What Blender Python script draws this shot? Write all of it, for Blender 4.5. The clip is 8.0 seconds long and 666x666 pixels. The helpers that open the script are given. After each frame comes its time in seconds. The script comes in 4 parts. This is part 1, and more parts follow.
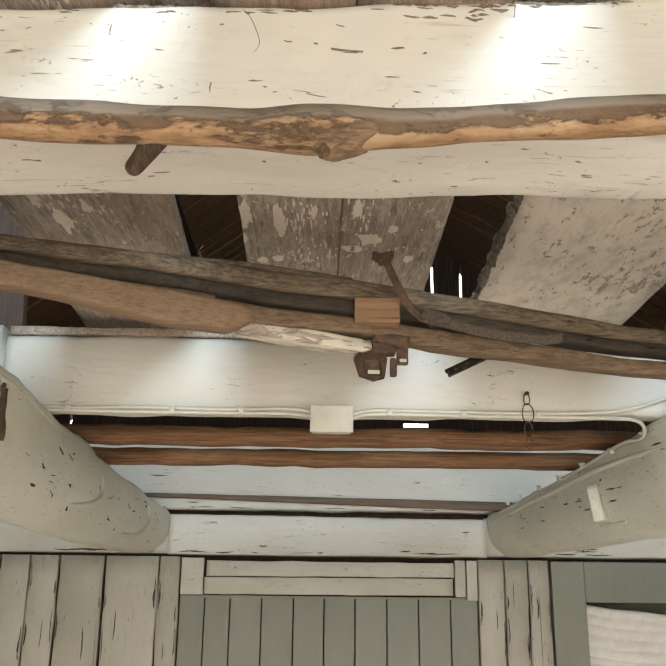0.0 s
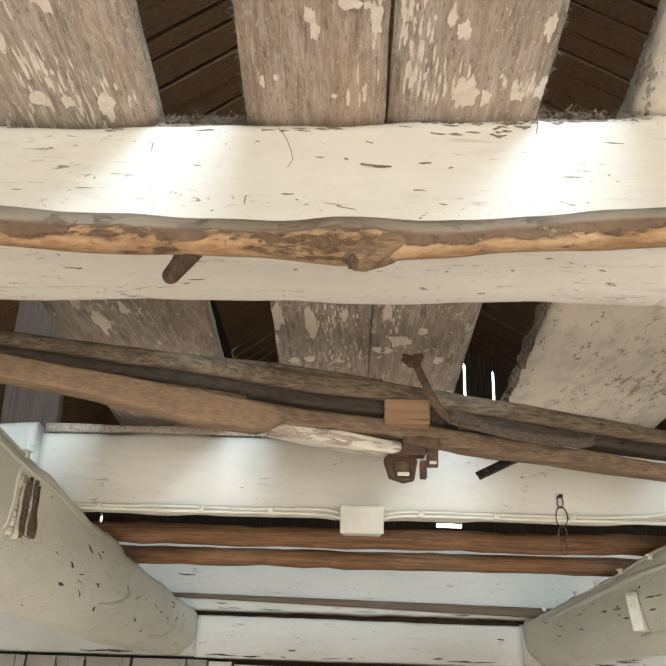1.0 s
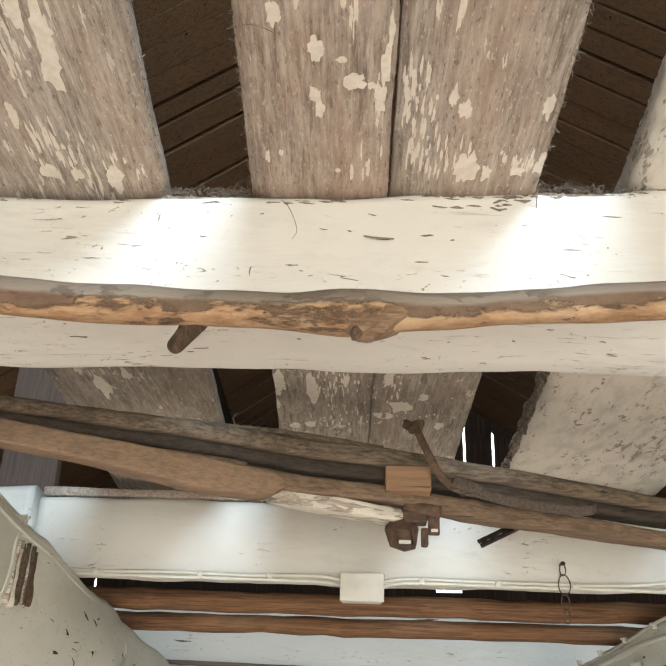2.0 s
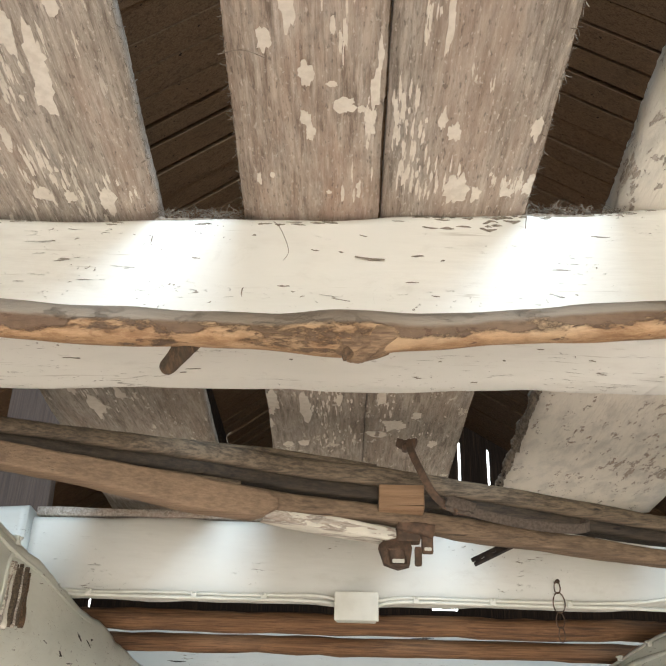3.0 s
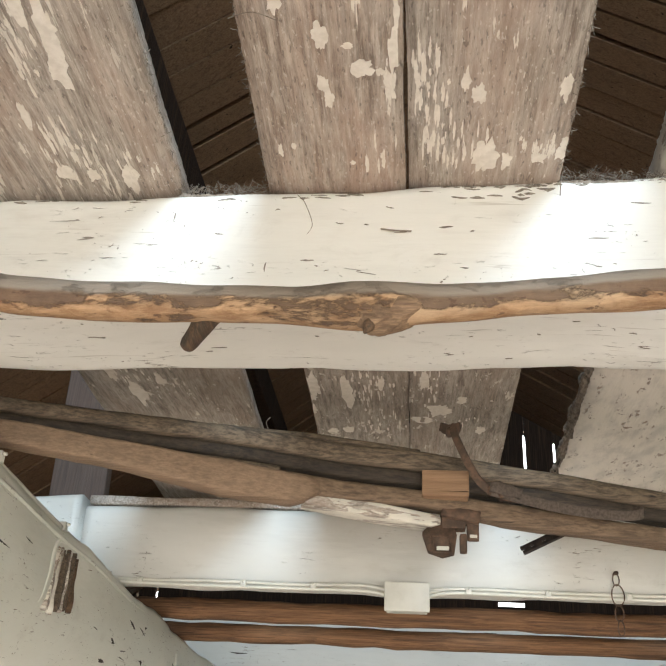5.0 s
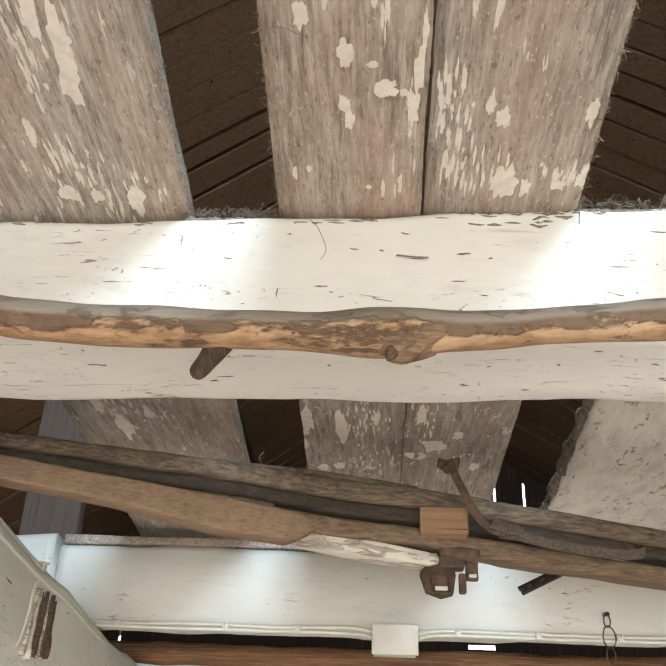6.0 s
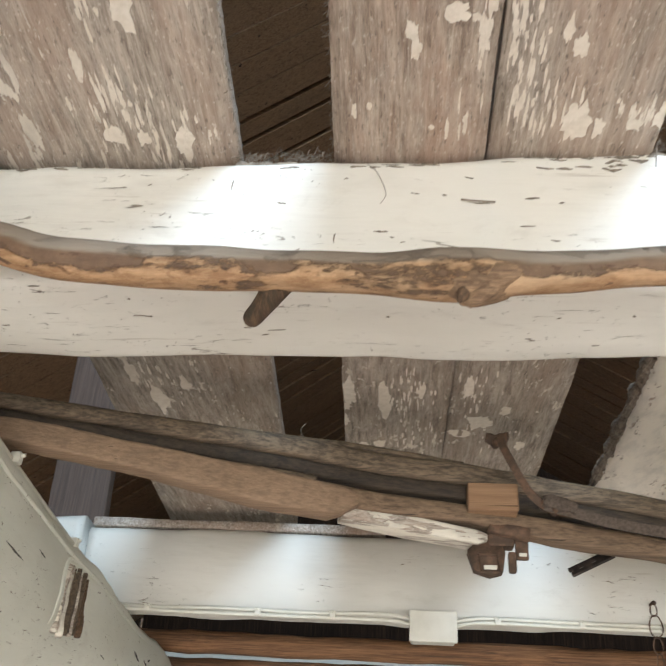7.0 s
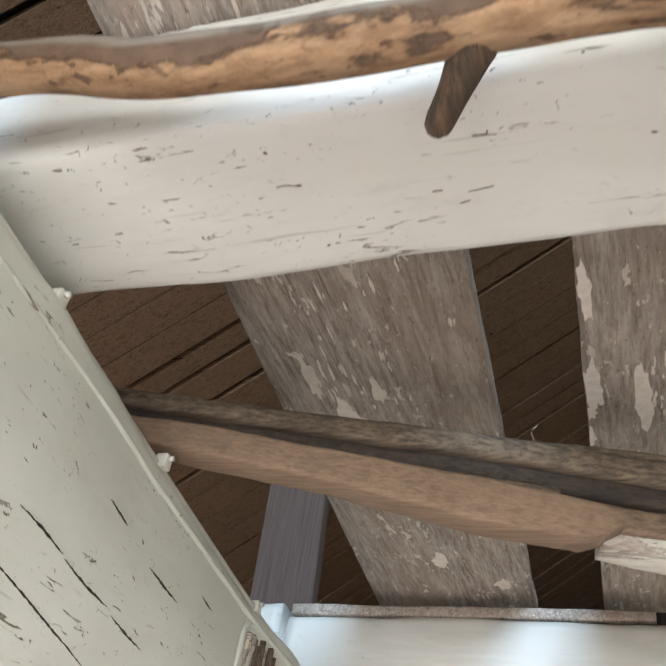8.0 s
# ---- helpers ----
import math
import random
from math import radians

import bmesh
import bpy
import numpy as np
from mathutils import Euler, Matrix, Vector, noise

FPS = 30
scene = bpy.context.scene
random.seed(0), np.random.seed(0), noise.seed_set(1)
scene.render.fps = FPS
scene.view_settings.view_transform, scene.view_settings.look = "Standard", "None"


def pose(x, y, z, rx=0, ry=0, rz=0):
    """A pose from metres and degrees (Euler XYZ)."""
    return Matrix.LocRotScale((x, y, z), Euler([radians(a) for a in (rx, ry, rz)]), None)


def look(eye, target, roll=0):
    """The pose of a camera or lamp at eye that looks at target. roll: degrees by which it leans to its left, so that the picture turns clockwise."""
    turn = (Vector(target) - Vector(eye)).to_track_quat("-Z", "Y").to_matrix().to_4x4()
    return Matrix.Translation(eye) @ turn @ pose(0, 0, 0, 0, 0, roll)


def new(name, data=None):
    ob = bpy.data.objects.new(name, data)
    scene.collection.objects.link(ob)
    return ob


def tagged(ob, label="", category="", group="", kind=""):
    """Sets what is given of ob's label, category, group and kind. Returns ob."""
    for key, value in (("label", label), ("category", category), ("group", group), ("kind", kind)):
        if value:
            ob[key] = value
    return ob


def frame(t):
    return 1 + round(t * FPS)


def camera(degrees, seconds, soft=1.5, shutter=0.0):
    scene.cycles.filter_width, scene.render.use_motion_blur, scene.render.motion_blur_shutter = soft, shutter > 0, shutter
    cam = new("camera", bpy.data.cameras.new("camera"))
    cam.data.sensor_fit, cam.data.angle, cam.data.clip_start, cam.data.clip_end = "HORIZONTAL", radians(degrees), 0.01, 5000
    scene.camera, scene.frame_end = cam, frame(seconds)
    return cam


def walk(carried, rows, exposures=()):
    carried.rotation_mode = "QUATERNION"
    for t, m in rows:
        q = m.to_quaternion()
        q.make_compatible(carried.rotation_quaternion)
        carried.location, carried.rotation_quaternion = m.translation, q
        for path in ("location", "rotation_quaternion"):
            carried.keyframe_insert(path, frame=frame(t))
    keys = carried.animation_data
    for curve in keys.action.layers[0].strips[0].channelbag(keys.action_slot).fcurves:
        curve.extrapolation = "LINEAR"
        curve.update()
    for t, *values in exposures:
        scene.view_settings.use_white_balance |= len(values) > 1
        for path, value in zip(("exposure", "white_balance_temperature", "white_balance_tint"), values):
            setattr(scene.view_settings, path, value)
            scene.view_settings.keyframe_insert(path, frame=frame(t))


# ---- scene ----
cam = camera(41.8, 8.0, shutter=0.2)
PATH = [
    (0, (0.054, 0.04, 1.788), (0.086, 1.951, 2.374), 0.6),
    (0.5, (0.057, 0.034, 1.788), (0.048, 1.916, 2.463), 1.2),
    (1, (0.057, 0.026, 1.791), (0.01, 1.863, 2.581), 1.8),
    (1.5, (0.054, 0.022, 1.795), (0.004, 1.825, 2.658), 2.2),
    (2.8, (0.053, 0.012, 1.797), (0.016, 1.773, 2.744), 1.7),
    (3, (0.056, 0.012, 1.797), (0.02, 1.773, 2.744), 1.7),
    (3.5, (0.059, 0.016, 1.797), (0.008, 1.771, 2.755), 2.1),
    (4, (0.067, 0.018, 1.796), (-0.005, 1.768, 2.761), 2.4),
    (4.5, (0.084, 0.025, 1.795), (-0.072, 1.783, 2.737), 3.2),
    (4.7, (0.092, 0.031, 1.792), (-0.109, 1.793, 2.716), 3.3),
    (5.8, (0.057, 0.062, 1.797), (-0.057, 1.787, 2.803), 2.7),
    (6, (0.047, 0.065, 1.796), (-0.059, 1.784, 2.813), 2.5),
    (6.5, (0.028, 0.077, 1.791), (-0.047, 1.792, 2.818), 2.5),
    (7, (0.014, 0.118, 1.78), (-0.132, 1.831, 2.8), 3.5),
    (7.5, (0.007, 0.257, 1.762), (-0.412, 1.795, 2.97), 7.3),
    (7.8, (-0.001, 0.346, 1.777), (-0.595, 1.795, 3.02), 10.0),
    (8, (-0.018, 0.395, 1.772), (-0.636, 1.833, 3.018), 10.1),
]
walk(cam, [(t, look(eye, target, roll)) for t, eye, target, roll in PATH], [(0, 0.45, 6850, 10), (1.5, 0.58, 6600, 10), (4.5, 0.60, 6350, 10), (7, 0.60, 6150, 10), (8, 0.76, 5800, 10)])

# ---- world and light ----
world = bpy.data.worlds.new("sky")
scene.world = world
world.use_nodes = True
wn = world.node_tree.nodes
sky = wn.new("ShaderNodeTexSky")
sky.sky_type, sky.sun_disc = "NISHITA", False
sky.sun_elevation, sky.sun_rotation = radians(26), radians(172)
world.node_tree.links.new(sky.outputs[0], wn["Background"].inputs[0])
wn["Background"].inputs[1].default_value = 0.12
sun = new("sun", bpy.data.lights.new("sun", "SUN"))
sun.data.energy, sun.data.angle, sun.data.color = 5.0, radians(0.5), (1, 0.96, 0.92)
sun.matrix_world = look((0.56, -4, 1.95), (0, 0, 0))


def window_light(name, eye, target, w, h, watts, colour):
    lamp = new(name, bpy.data.lights.new(name, "AREA"))
    lamp.data.shape, lamp.data.size, lamp.data.size_y = "RECTANGLE", w, h
    lamp.data.energy, lamp.data.color = watts, colour
    lamp.matrix_world = look(eye, target)
    return lamp


LOFT_W, BACK_W, SIDE_W = 108, 78, 22
window_light("gable_window_light", (0.55, -2.52, 3.25), (0.2, 1.2, 2.1), 1.08, 0.5, LOFT_W, (0.62, 0.82, 1))
window_light("back_window_light", (0.6, -2.52, 1.25), (0.35, -0.6, 0), 2.6, 1.1, BACK_W, (1, 0.985, 0.93))
window_light("side_window_light", (-2.42, -0.6, 1.2), (-0.9, -0.7, 0), 1.2, 1.0, SIDE_W, (0.88, 0.96, 1))


# ---- materials ----
class Nodes:
    def __init__(self, name, rough=0.7, metal=0.0):
        self.m = bpy.data.materials.new(name)
        self.m.use_nodes = True
        self.t = self.m.node_tree
        self.b = self.t.nodes["Principled BSDF"]
        self.b.inputs["Roughness"].default_value = rough
        self.b.inputs["Metallic"].default_value = metal
        co, info = self.n("ShaderNodeTexCoord"), self.n("ShaderNodeObjectInfo")
        add, mul = self.n("ShaderNodeVectorMath"), self.n("ShaderNodeMath")
        mul.operation, mul.inputs[1].default_value = "MULTIPLY", 37.0
        self.link(info.outputs["Random"], mul.inputs[0])
        self.link(co.outputs["Object"], add.inputs[0])
        self.link(mul.outputs[0], add.inputs[1])
        self.random, self.at = info.outputs["Random"], add.outputs[0]
        self.plain = co.outputs["Object"]

    def n(self, kind):
        return self.t.nodes.new(kind)

    def link(self, a, b):
        self.t.links.new(a, b)

    def noise(self, scale, stretch=(1, 1, 1), detail=4.0, rough=0.6, warp=0.0, base=None):
        mp, nz = self.n("ShaderNodeMapping"), self.n("ShaderNodeTexNoise")
        mp.inputs["Scale"].default_value = stretch
        self.link(base or self.at, mp.inputs[0])
        self.link(mp.outputs[0], nz.inputs["Vector"])
        nz.inputs["Scale"].default_value, nz.inputs["Detail"].default_value = scale, detail
        nz.inputs["Roughness"].default_value, nz.inputs["Distortion"].default_value = rough, warp
        return nz.outputs[0]

    def step(self, value, low, high):
        r = self.n("ShaderNodeMapRange")
        r.interpolation_type = "SMOOTHSTEP"
        self.link(value, r.inputs[0])
        r.inputs[1].default_value, r.inputs[2].default_value = low, high
        return r.outputs[0]

    def math(self, op, a, b):
        m = self.n("ShaderNodeMath")
        m.operation = op
        for v, s in ((a, m.inputs[0]), (b, m.inputs[1])):
            if isinstance(v, (int, float)):
                s.default_value = v
            else:
                self.link(v, s)
        return m.outputs[0]

    def mix(self, f, a, b):
        m = self.n("ShaderNodeMix")
        m.data_type = "RGBA"
        if isinstance(f, (int, float)):
            m.inputs[0].default_value = f
        else:
            self.link(f, m.inputs[0])
        for v, s in ((a, m.inputs[6]), (b, m.inputs[7])):
            if isinstance(v, tuple):
                s.default_value = (*v, 1)
            else:
                self.link(v, s)
        return m.outputs[2]

    def done(self, colour, height=None, depth=0.002, rough=None):
        if isinstance(colour, tuple):
            self.b.inputs["Base Color"].default_value = (*colour, 1)
        else:
            self.link(colour, self.b.inputs["Base Color"])
        if height is not None:
            bump = self.n("ShaderNodeBump")
            bump.inputs["Distance"].default_value, bump.inputs["Strength"].default_value = depth, 0.8
            self.link(height, bump.inputs["Height"])
            self.link(bump.outputs[0], self.b.inputs["Normal"])
        if rough is not None:
            self.link(rough, self.b.inputs["Roughness"])
        return self.m


def along(axis, a, b):
    """A stretch that is a along the named axis and b across it."""
    return tuple(a if n == "xyz".index(axis) else b for n in range(3))


def white_paint(name, axis, light, shade, wear=0.0, rough=0.5, checks=0.0):
    n = Nodes(name, rough)
    tone = n.step(n.noise(3.0, along(axis, 0.5, 1.0), 5), 0.3, 0.7)
    base = n.mix(tone, light, shade)
    stain = n.step(n.noise(9.0, along(axis, 0.35, 1.0), 6, 0.7), 0.58, 0.8)
    base = n.mix(n.math("MULTIPLY", stain, 0.45), base, (0.46, 0.40, 0.31))
    grime = n.step(n.noise(34.0, along(axis, 0.5, 1.0), 7, 0.7, 0.4), 0.55, 0.75)
    base = n.mix(n.math("MULTIPLY", grime, 0.22), base, (0.40, 0.35, 0.27))
    zone = n.step(n.noise(13.0, along(axis, 0.7, 1.0), 4), 0.46 - wear, 0.58 - wear)
    line = n.step(n.noise(115.0, along(axis, 0.24, 1.7), 4, 0.6, 1.2), 0.65, 0.672)
    spot = n.step(n.noise(190.0, along(axis, 0.7, 1.0), 4, 0.6, 1.0), 0.67, 0.69)
    hair = n.step(n.noise(120.0, along(axis, 0.05, 1.8), 3, 0.5, 0.3), 0.66, 0.70)
    base = n.mix(n.math("MULTIPLY", n.math("MULTIPLY", hair, zone), 0.4), base, (0.36, 0.30, 0.22))
    crack = n.math("MULTIPLY", n.math("MAXIMUM", line, spot), zone)
    if checks:
        split = n.step(n.noise(32.0, along(axis, 0.03, 2.6), 4, 0.55, 0.25), 0.735 - checks, 0.745 - checks)
        crack = n.math("MAXIMUM", crack, split)
    base = n.mix(crack, base, n.mix(n.noise(120.0), (0.10, 0.075, 0.05), (0.34, 0.27, 0.2)))
    grain = n.noise(60.0, along(axis, 0.12, 1.0), 5)
    lump = n.noise(14.0, along(axis, 0.4, 1.0), 3)
    high = n.math("SUBTRACT", n.math("ADD", n.math("MULTIPLY", grain, 0.25), lump), n.math("MULTIPLY", crack, 0.8))
    return n.done(base, high, 0.004)


def peeling_wood(name, axis, paint, cover, streak=0.24, wood_dark=(0.17, 0.127, 0.096), wood_light=(0.54, 0.46, 0.38), warm=(0.42, 0.30, 0.225), specks=0.5):
    n = Nodes(name, 0.85)
    fibre = n.noise(240.0, along(axis, 0.07, 1.0), 8, 0.75, 0.3)
    wood = n.mix(n.step(fibre, 0.30, 0.68), wood_dark, wood_light)
    band = n.step(n.noise(13.0, along(axis, 0.16, 1.0), 6, 0.6, 0.3), 0.44, 0.62)
    wood = n.mix(n.math("MULTIPLY", band, 0.6), wood, warm)
    pale = n.step(n.noise(34.0, along(axis, 0.25, 1.0), 8, 0.75, 0.3), 0.46, 0.68)
    wood = n.mix(n.math("MULTIPLY", pale, 0.5), wood, (0.60, 0.52, 0.44))
    soot = n.step(n.noise(75.0, along(axis, 0.16, 1.0), 8, 0.75, 0.4), 0.53, 0.70)
    wood = n.mix(n.math("MULTIPLY", soot, 0.55), wood, (0.12, 0.092, 0.075))
    pits = n.step(n.noise(430.0, along(axis, 0.25, 1.0), 3, 0.6), 0.58, 0.70)
    wood = n.mix(n.math("MULTIPLY", pits, 0.6), wood, (0.10, 0.078, 0.06))
    spots = n.step(n.noise(380.0, along(axis, 0.4, 1.0), 4, 0.6), 0.60, 0.67)
    wood = n.mix(n.math("MULTIPLY", spots, specks), wood, paint)
    broad = n.noise(9.0, along(axis, 0.6, 1.0), 4)
    flake = n.noise(70.0, along(axis, streak, 1.0), 8, 0.62, 0.5)
    fine = n.noise(210.0, along(axis, streak, 1.0), 5, 0.6, 0.4)
    field = n.math("ADD", n.math("ADD", n.math("MULTIPLY", broad, 0.36), n.math("MULTIPLY", flake, 0.58)), n.math("MULTIPLY", fine, 0.41))
    mask = n.step(field, 0.80 - cover, 0.812 - cover)
    haze = n.step(n.noise(150.0, along(axis, 0.08, 1.0), 7, 0.75), 0.48, 0.66)
    wood = n.mix(n.math("MULTIPLY", haze, 0.3), wood, paint)
    dirty = n.mix(n.step(n.noise(40.0, along(axis, 0.4, 1.0), 6), 0.42, 0.7), paint, tuple(c * 0.78 for c in paint))
    colour = n.mix(mask, wood, dirty)
    high = n.math("ADD", n.math("MULTIPLY", fibre, 0.8), n.math("MULTIPLY", mask, 0.5))
    return n.done(colour, high, 0.003)


def bare_wood(name, axis, dark, light, knots=(0.10, 0.055, 0.03), amount=0.5, rough=0.75):
    n = Nodes(name, rough)
    fibre = n.noise(260.0, along(axis, 0.025, 1.0), 6, 0.75, 0.08)
    base = n.mix(n.step(fibre, 0.3, 0.68), dark, light)
    blot = n.step(n.noise(85.0, along(axis, 0.04, 1.0), 6, 0.70, 0.1), 0.49, 0.64)
    base = n.mix(n.math("MULTIPLY", blot, amount), base, knots)
    split = n.step(n.noise(55.0, along(axis, 0.022, 1.6), 3, 0.5), 0.69, 0.73)
    base = n.mix(split, base, tuple(c * 0.4 for c in knots))
    return n.done(base, n.math("SUBTRACT", fibre, split), 0.0025)


def plain(name, colour, rough=0.5, metal=0.0, other=None, scale=30.0):
    n = Nodes(name, rough, metal)
    nz = n.noise(scale, (1, 1, 1), 5)
    return n.done(n.mix(n.step(nz, 0.35, 0.68), colour, other or tuple(c * 0.8 for c in colour)), nz, 0.001)


JOIST = white_paint("cream_painted_timber", "x", (0.79, 0.765, 0.70), (0.735, 0.70, 0.625), 0.0)
JOIST_B = white_paint("smooth_cream_painted_timber", "x", (0.68, 0.655, 0.59), (0.61, 0.58, 0.51), -0.07)
GIRDER = white_paint("grey_green_painted_timber", "y", (0.74, 0.735, 0.645), (0.62, 0.61, 0.52), 0.02, 0.5)
WALL_W = white_paint("white_painted_planks", "z", (0.52, 0.50, 0.44), (0.40, 0.38, 0.325), 0.06, 0.55, 0.06)
LOG_W = white_paint("white_painted_log", "x", (0.58, 0.56, 0.50), (0.47, 0.445, 0.385), 0.02, 0.55)
PEEL = peeling_wood("weathered_peeling_board", "y", (0.76, 0.68, 0.58), 0.0, 0.16)
PEEL_WARM = peeling_wood("reddish_weathered_board", "y", (0.76, 0.68, 0.58), -0.02, 0.16, (0.17, 0.12, 0.088), (0.50, 0.395, 0.31), (0.45, 0.295, 0.215), 0.35)
PEEL_HALF = peeling_wood("half_peeled_board", "y", (0.74, 0.66, 0.56), 0.055, 0.14)
SOOTY = peeling_wood("sooty_peeling_board", "y", (0.66, 0.59, 0.49), 0.045, 0.3, (0.15, 0.118, 0.09), (0.46, 0.385, 0.31), (0.29, 0.215, 0.16), 0.3)
FLAKE = plain("cream_paint_flake", (0.76, 0.685, 0.59), 0.6, 0.0, (0.66, 0.585, 0.49), 120)
PALE = peeling_wood("pale_flaking_board", "y", (0.78, 0.71, 0.61), 0.215, 0.4)
PEEL_CHIP = peeling_wood("flaking_chip_wood", "x", (0.74, 0.68, 0.57), 0.125, 0.12)


def pole_wood():
    n = Nodes("peeled_pole_wood", 0.8)
    fibre = n.noise(130.0, along("x", 0.2, 1.0), 8, 0.78, 0.2)
    base = n.mix(n.step(fibre, 0.3, 0.68), (0.25, 0.128, 0.057), (0.52, 0.32, 0.17))
    mottle = n.step(n.noise(120.0, along("x", 0.55, 1.0), 8, 0.72, 0.2), 0.47, 0.62)
    base = n.mix(n.math("MULTIPLY", mottle, 0.55), base, (0.22, 0.105, 0.045))
    pale = n.step(n.noise(20.0, along("x", 0.3, 1.0), 6, 0.6, 0.3), 0.50, 0.66)
    base = n.mix(n.math("MULTIPLY", pale, 0.6), base, (0.60, 0.42, 0.25))
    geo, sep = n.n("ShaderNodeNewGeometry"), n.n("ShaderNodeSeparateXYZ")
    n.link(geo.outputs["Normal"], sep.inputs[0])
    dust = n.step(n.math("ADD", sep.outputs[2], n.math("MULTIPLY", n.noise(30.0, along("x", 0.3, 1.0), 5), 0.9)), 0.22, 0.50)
    rim = n.math("MULTIPLY", n.step(sep.outputs[2], -0.92, -0.42), 0.15)
    bark = n.step(n.math("ADD", n.noise(62.0, along("x", 0.4, 1.0), 9, 0.75, 0.2), rim), 0.55, 0.64)
    base = n.mix(n.math("MULTIPLY", bark, 0.88), base, n.mix(n.noise(90.0), (0.05, 0.03, 0.02), (0.20, 0.12, 0.07)))
    spot = n.step(n.noise(120.0, along("x", 0.5, 1.0), 4, 0.6), 0.62, 0.68)
    base = n.mix(n.math("MULTIPLY", spot, 0.8), base, (0.10, 0.05, 0.028))
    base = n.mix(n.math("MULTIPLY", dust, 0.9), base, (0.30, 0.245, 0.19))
    return n.done(base, n.math("SUBTRACT", fibre, bark), 0.003)


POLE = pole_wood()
STUBW = bare_wood("dark_broken_wood", "y", (0.05, 0.029, 0.016), (0.17, 0.10, 0.052), (0.03, 0.025, 0.015), 0.7)
# brown wood with the shade of the rail's groove in its colour
GROOVE_SHADE = bare_wood("groove_shade_wood", "x", (0.022, 0.015, 0.010), (0.075, 0.052, 0.032), (0.015, 0.011, 0.008), 0.6)
BROWN = bare_wood("brown_pole_wood", "x", (0.11, 0.05, 0.021), (0.30, 0.152, 0.068), (0.05, 0.024, 0.013), 0.7)
GREYWOOD = bare_wood("grey_weathered_rail_wood", "x", (0.045, 0.031, 0.019), (0.215, 0.155, 0.098), (0.035, 0.026, 0.018), 0.5)
TAN = bare_wood("tan_plank_wood", "x", (0.19, 0.122, 0.072), (0.31, 0.205, 0.128), (0.14, 0.09, 0.055), 0.4)
RAILW = bare_wood("brown_rail_wood", "x", (0.10, 0.064, 0.037), (0.25, 0.165, 0.10), (0.06, 0.038, 0.023), 0.5)
BLOCKW = bare_wood("fresh_block_wood", "x", (0.23, 0.128, 0.066), (0.33, 0.197, 0.106), (0.2, 0.10, 0.05), 0.25)
ROOF = bare_wood("brown_roof_boards", "x", (0.125, 0.066, 0.035), (0.24, 0.136, 0.073), (0.075, 0.04, 0.022), 0.5)
POSTW = bare_wood("grey_loft_post_wood", "z", (0.10, 0.064, 0.047), (0.15, 0.103, 0.079), (0.045, 0.035, 0.03), 0.4)
DOORG = white_paint("grey_green_door_paint", "z", (0.25, 0.26, 0.225), (0.215, 0.225, 0.19), -0.3, 0.5)
IRON = plain("rusty_iron", (0.085, 0.055, 0.037), 0.8, 0.35, (0.17, 0.10, 0.062), 90)
BLACKIRON = plain("black_iron", (0.03, 0.025, 0.022), 0.6, 0.5, (0.07, 0.05, 0.04), 90)
STRAPIRON = plain("greyish_rusted_strap", (0.125, 0.095, 0.072), 0.8, 0.3, (0.07, 0.05, 0.038), 320)
PLASTIC = plain("yellowed_white_plastic", (0.66, 0.635, 0.55), 0.4, 0.0, (0.58, 0.555, 0.47), 25)
DUST = plain("dust_and_straw", (0.30, 0.245, 0.19), 0.95, 0.0, (0.17, 0.13, 0.095), 160)
CLOTH = plain("white_cotton_cloth", (0.84, 0.82, 0.79), 0.9, 0.0, (0.76, 0.74, 0.70), 40)
FLOORW = bare_wood("worn_floor_planks", "y", (0.54, 0.475, 0.43), (0.73, 0.65, 0.60), (0.30, 0.25, 0.21), 0.3)
EARTH = plain("grassy_ground", (0.09, 0.12, 0.045), 0.95, 0.0, (0.13, 0.13, 0.06), 3)
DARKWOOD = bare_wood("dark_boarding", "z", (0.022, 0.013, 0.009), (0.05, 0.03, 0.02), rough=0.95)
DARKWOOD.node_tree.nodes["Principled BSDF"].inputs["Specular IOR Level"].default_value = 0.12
ROOF.node_tree.nodes["Principled BSDF"].inputs["Specular IOR Level"].default_value = 0.15
n_glass = Nodes("window_glass", 0.03)
n_glass.b.inputs["Transmission Weight"].default_value = 1.0
GLASS = n_glass.done((0.95, 0.97, 0.96))


# ---- building helpers ----
def part(name, bm, material, parent=None, label="", smooth=True):
    bmesh.ops.recalc_face_normals(bm, faces=bm.faces)
    me = bpy.data.meshes.new(name)
    bm.to_mesh(me)
    bm.free()
    for p in me.polygons:
        p.use_smooth = smooth
    me.materials.append(material)
    ob = new(name, me)
    if parent is not None:
        ob.parent = parent
    if label:
        ob["label"] = label
    return ob


def empty(name, at=(0, 0, 0)):
    ob = new(name)
    ob.matrix_basis = pose(*at)
    return ob


def loft(bm, rings, caps=True):
    rows = [[bm.verts.new(p) for p in ring] for ring in rings]
    k = len(rows[0])
    for a, b in zip(rows, rows[1:]):
        for n in range(k):
            bm.faces.new((a[n], a[(n + 1) % k], b[(n + 1) % k], b[n]))
    if caps:
        bm.faces.new(rows[0][::-1])
        bm.faces.new(rows[-1])
    return bm


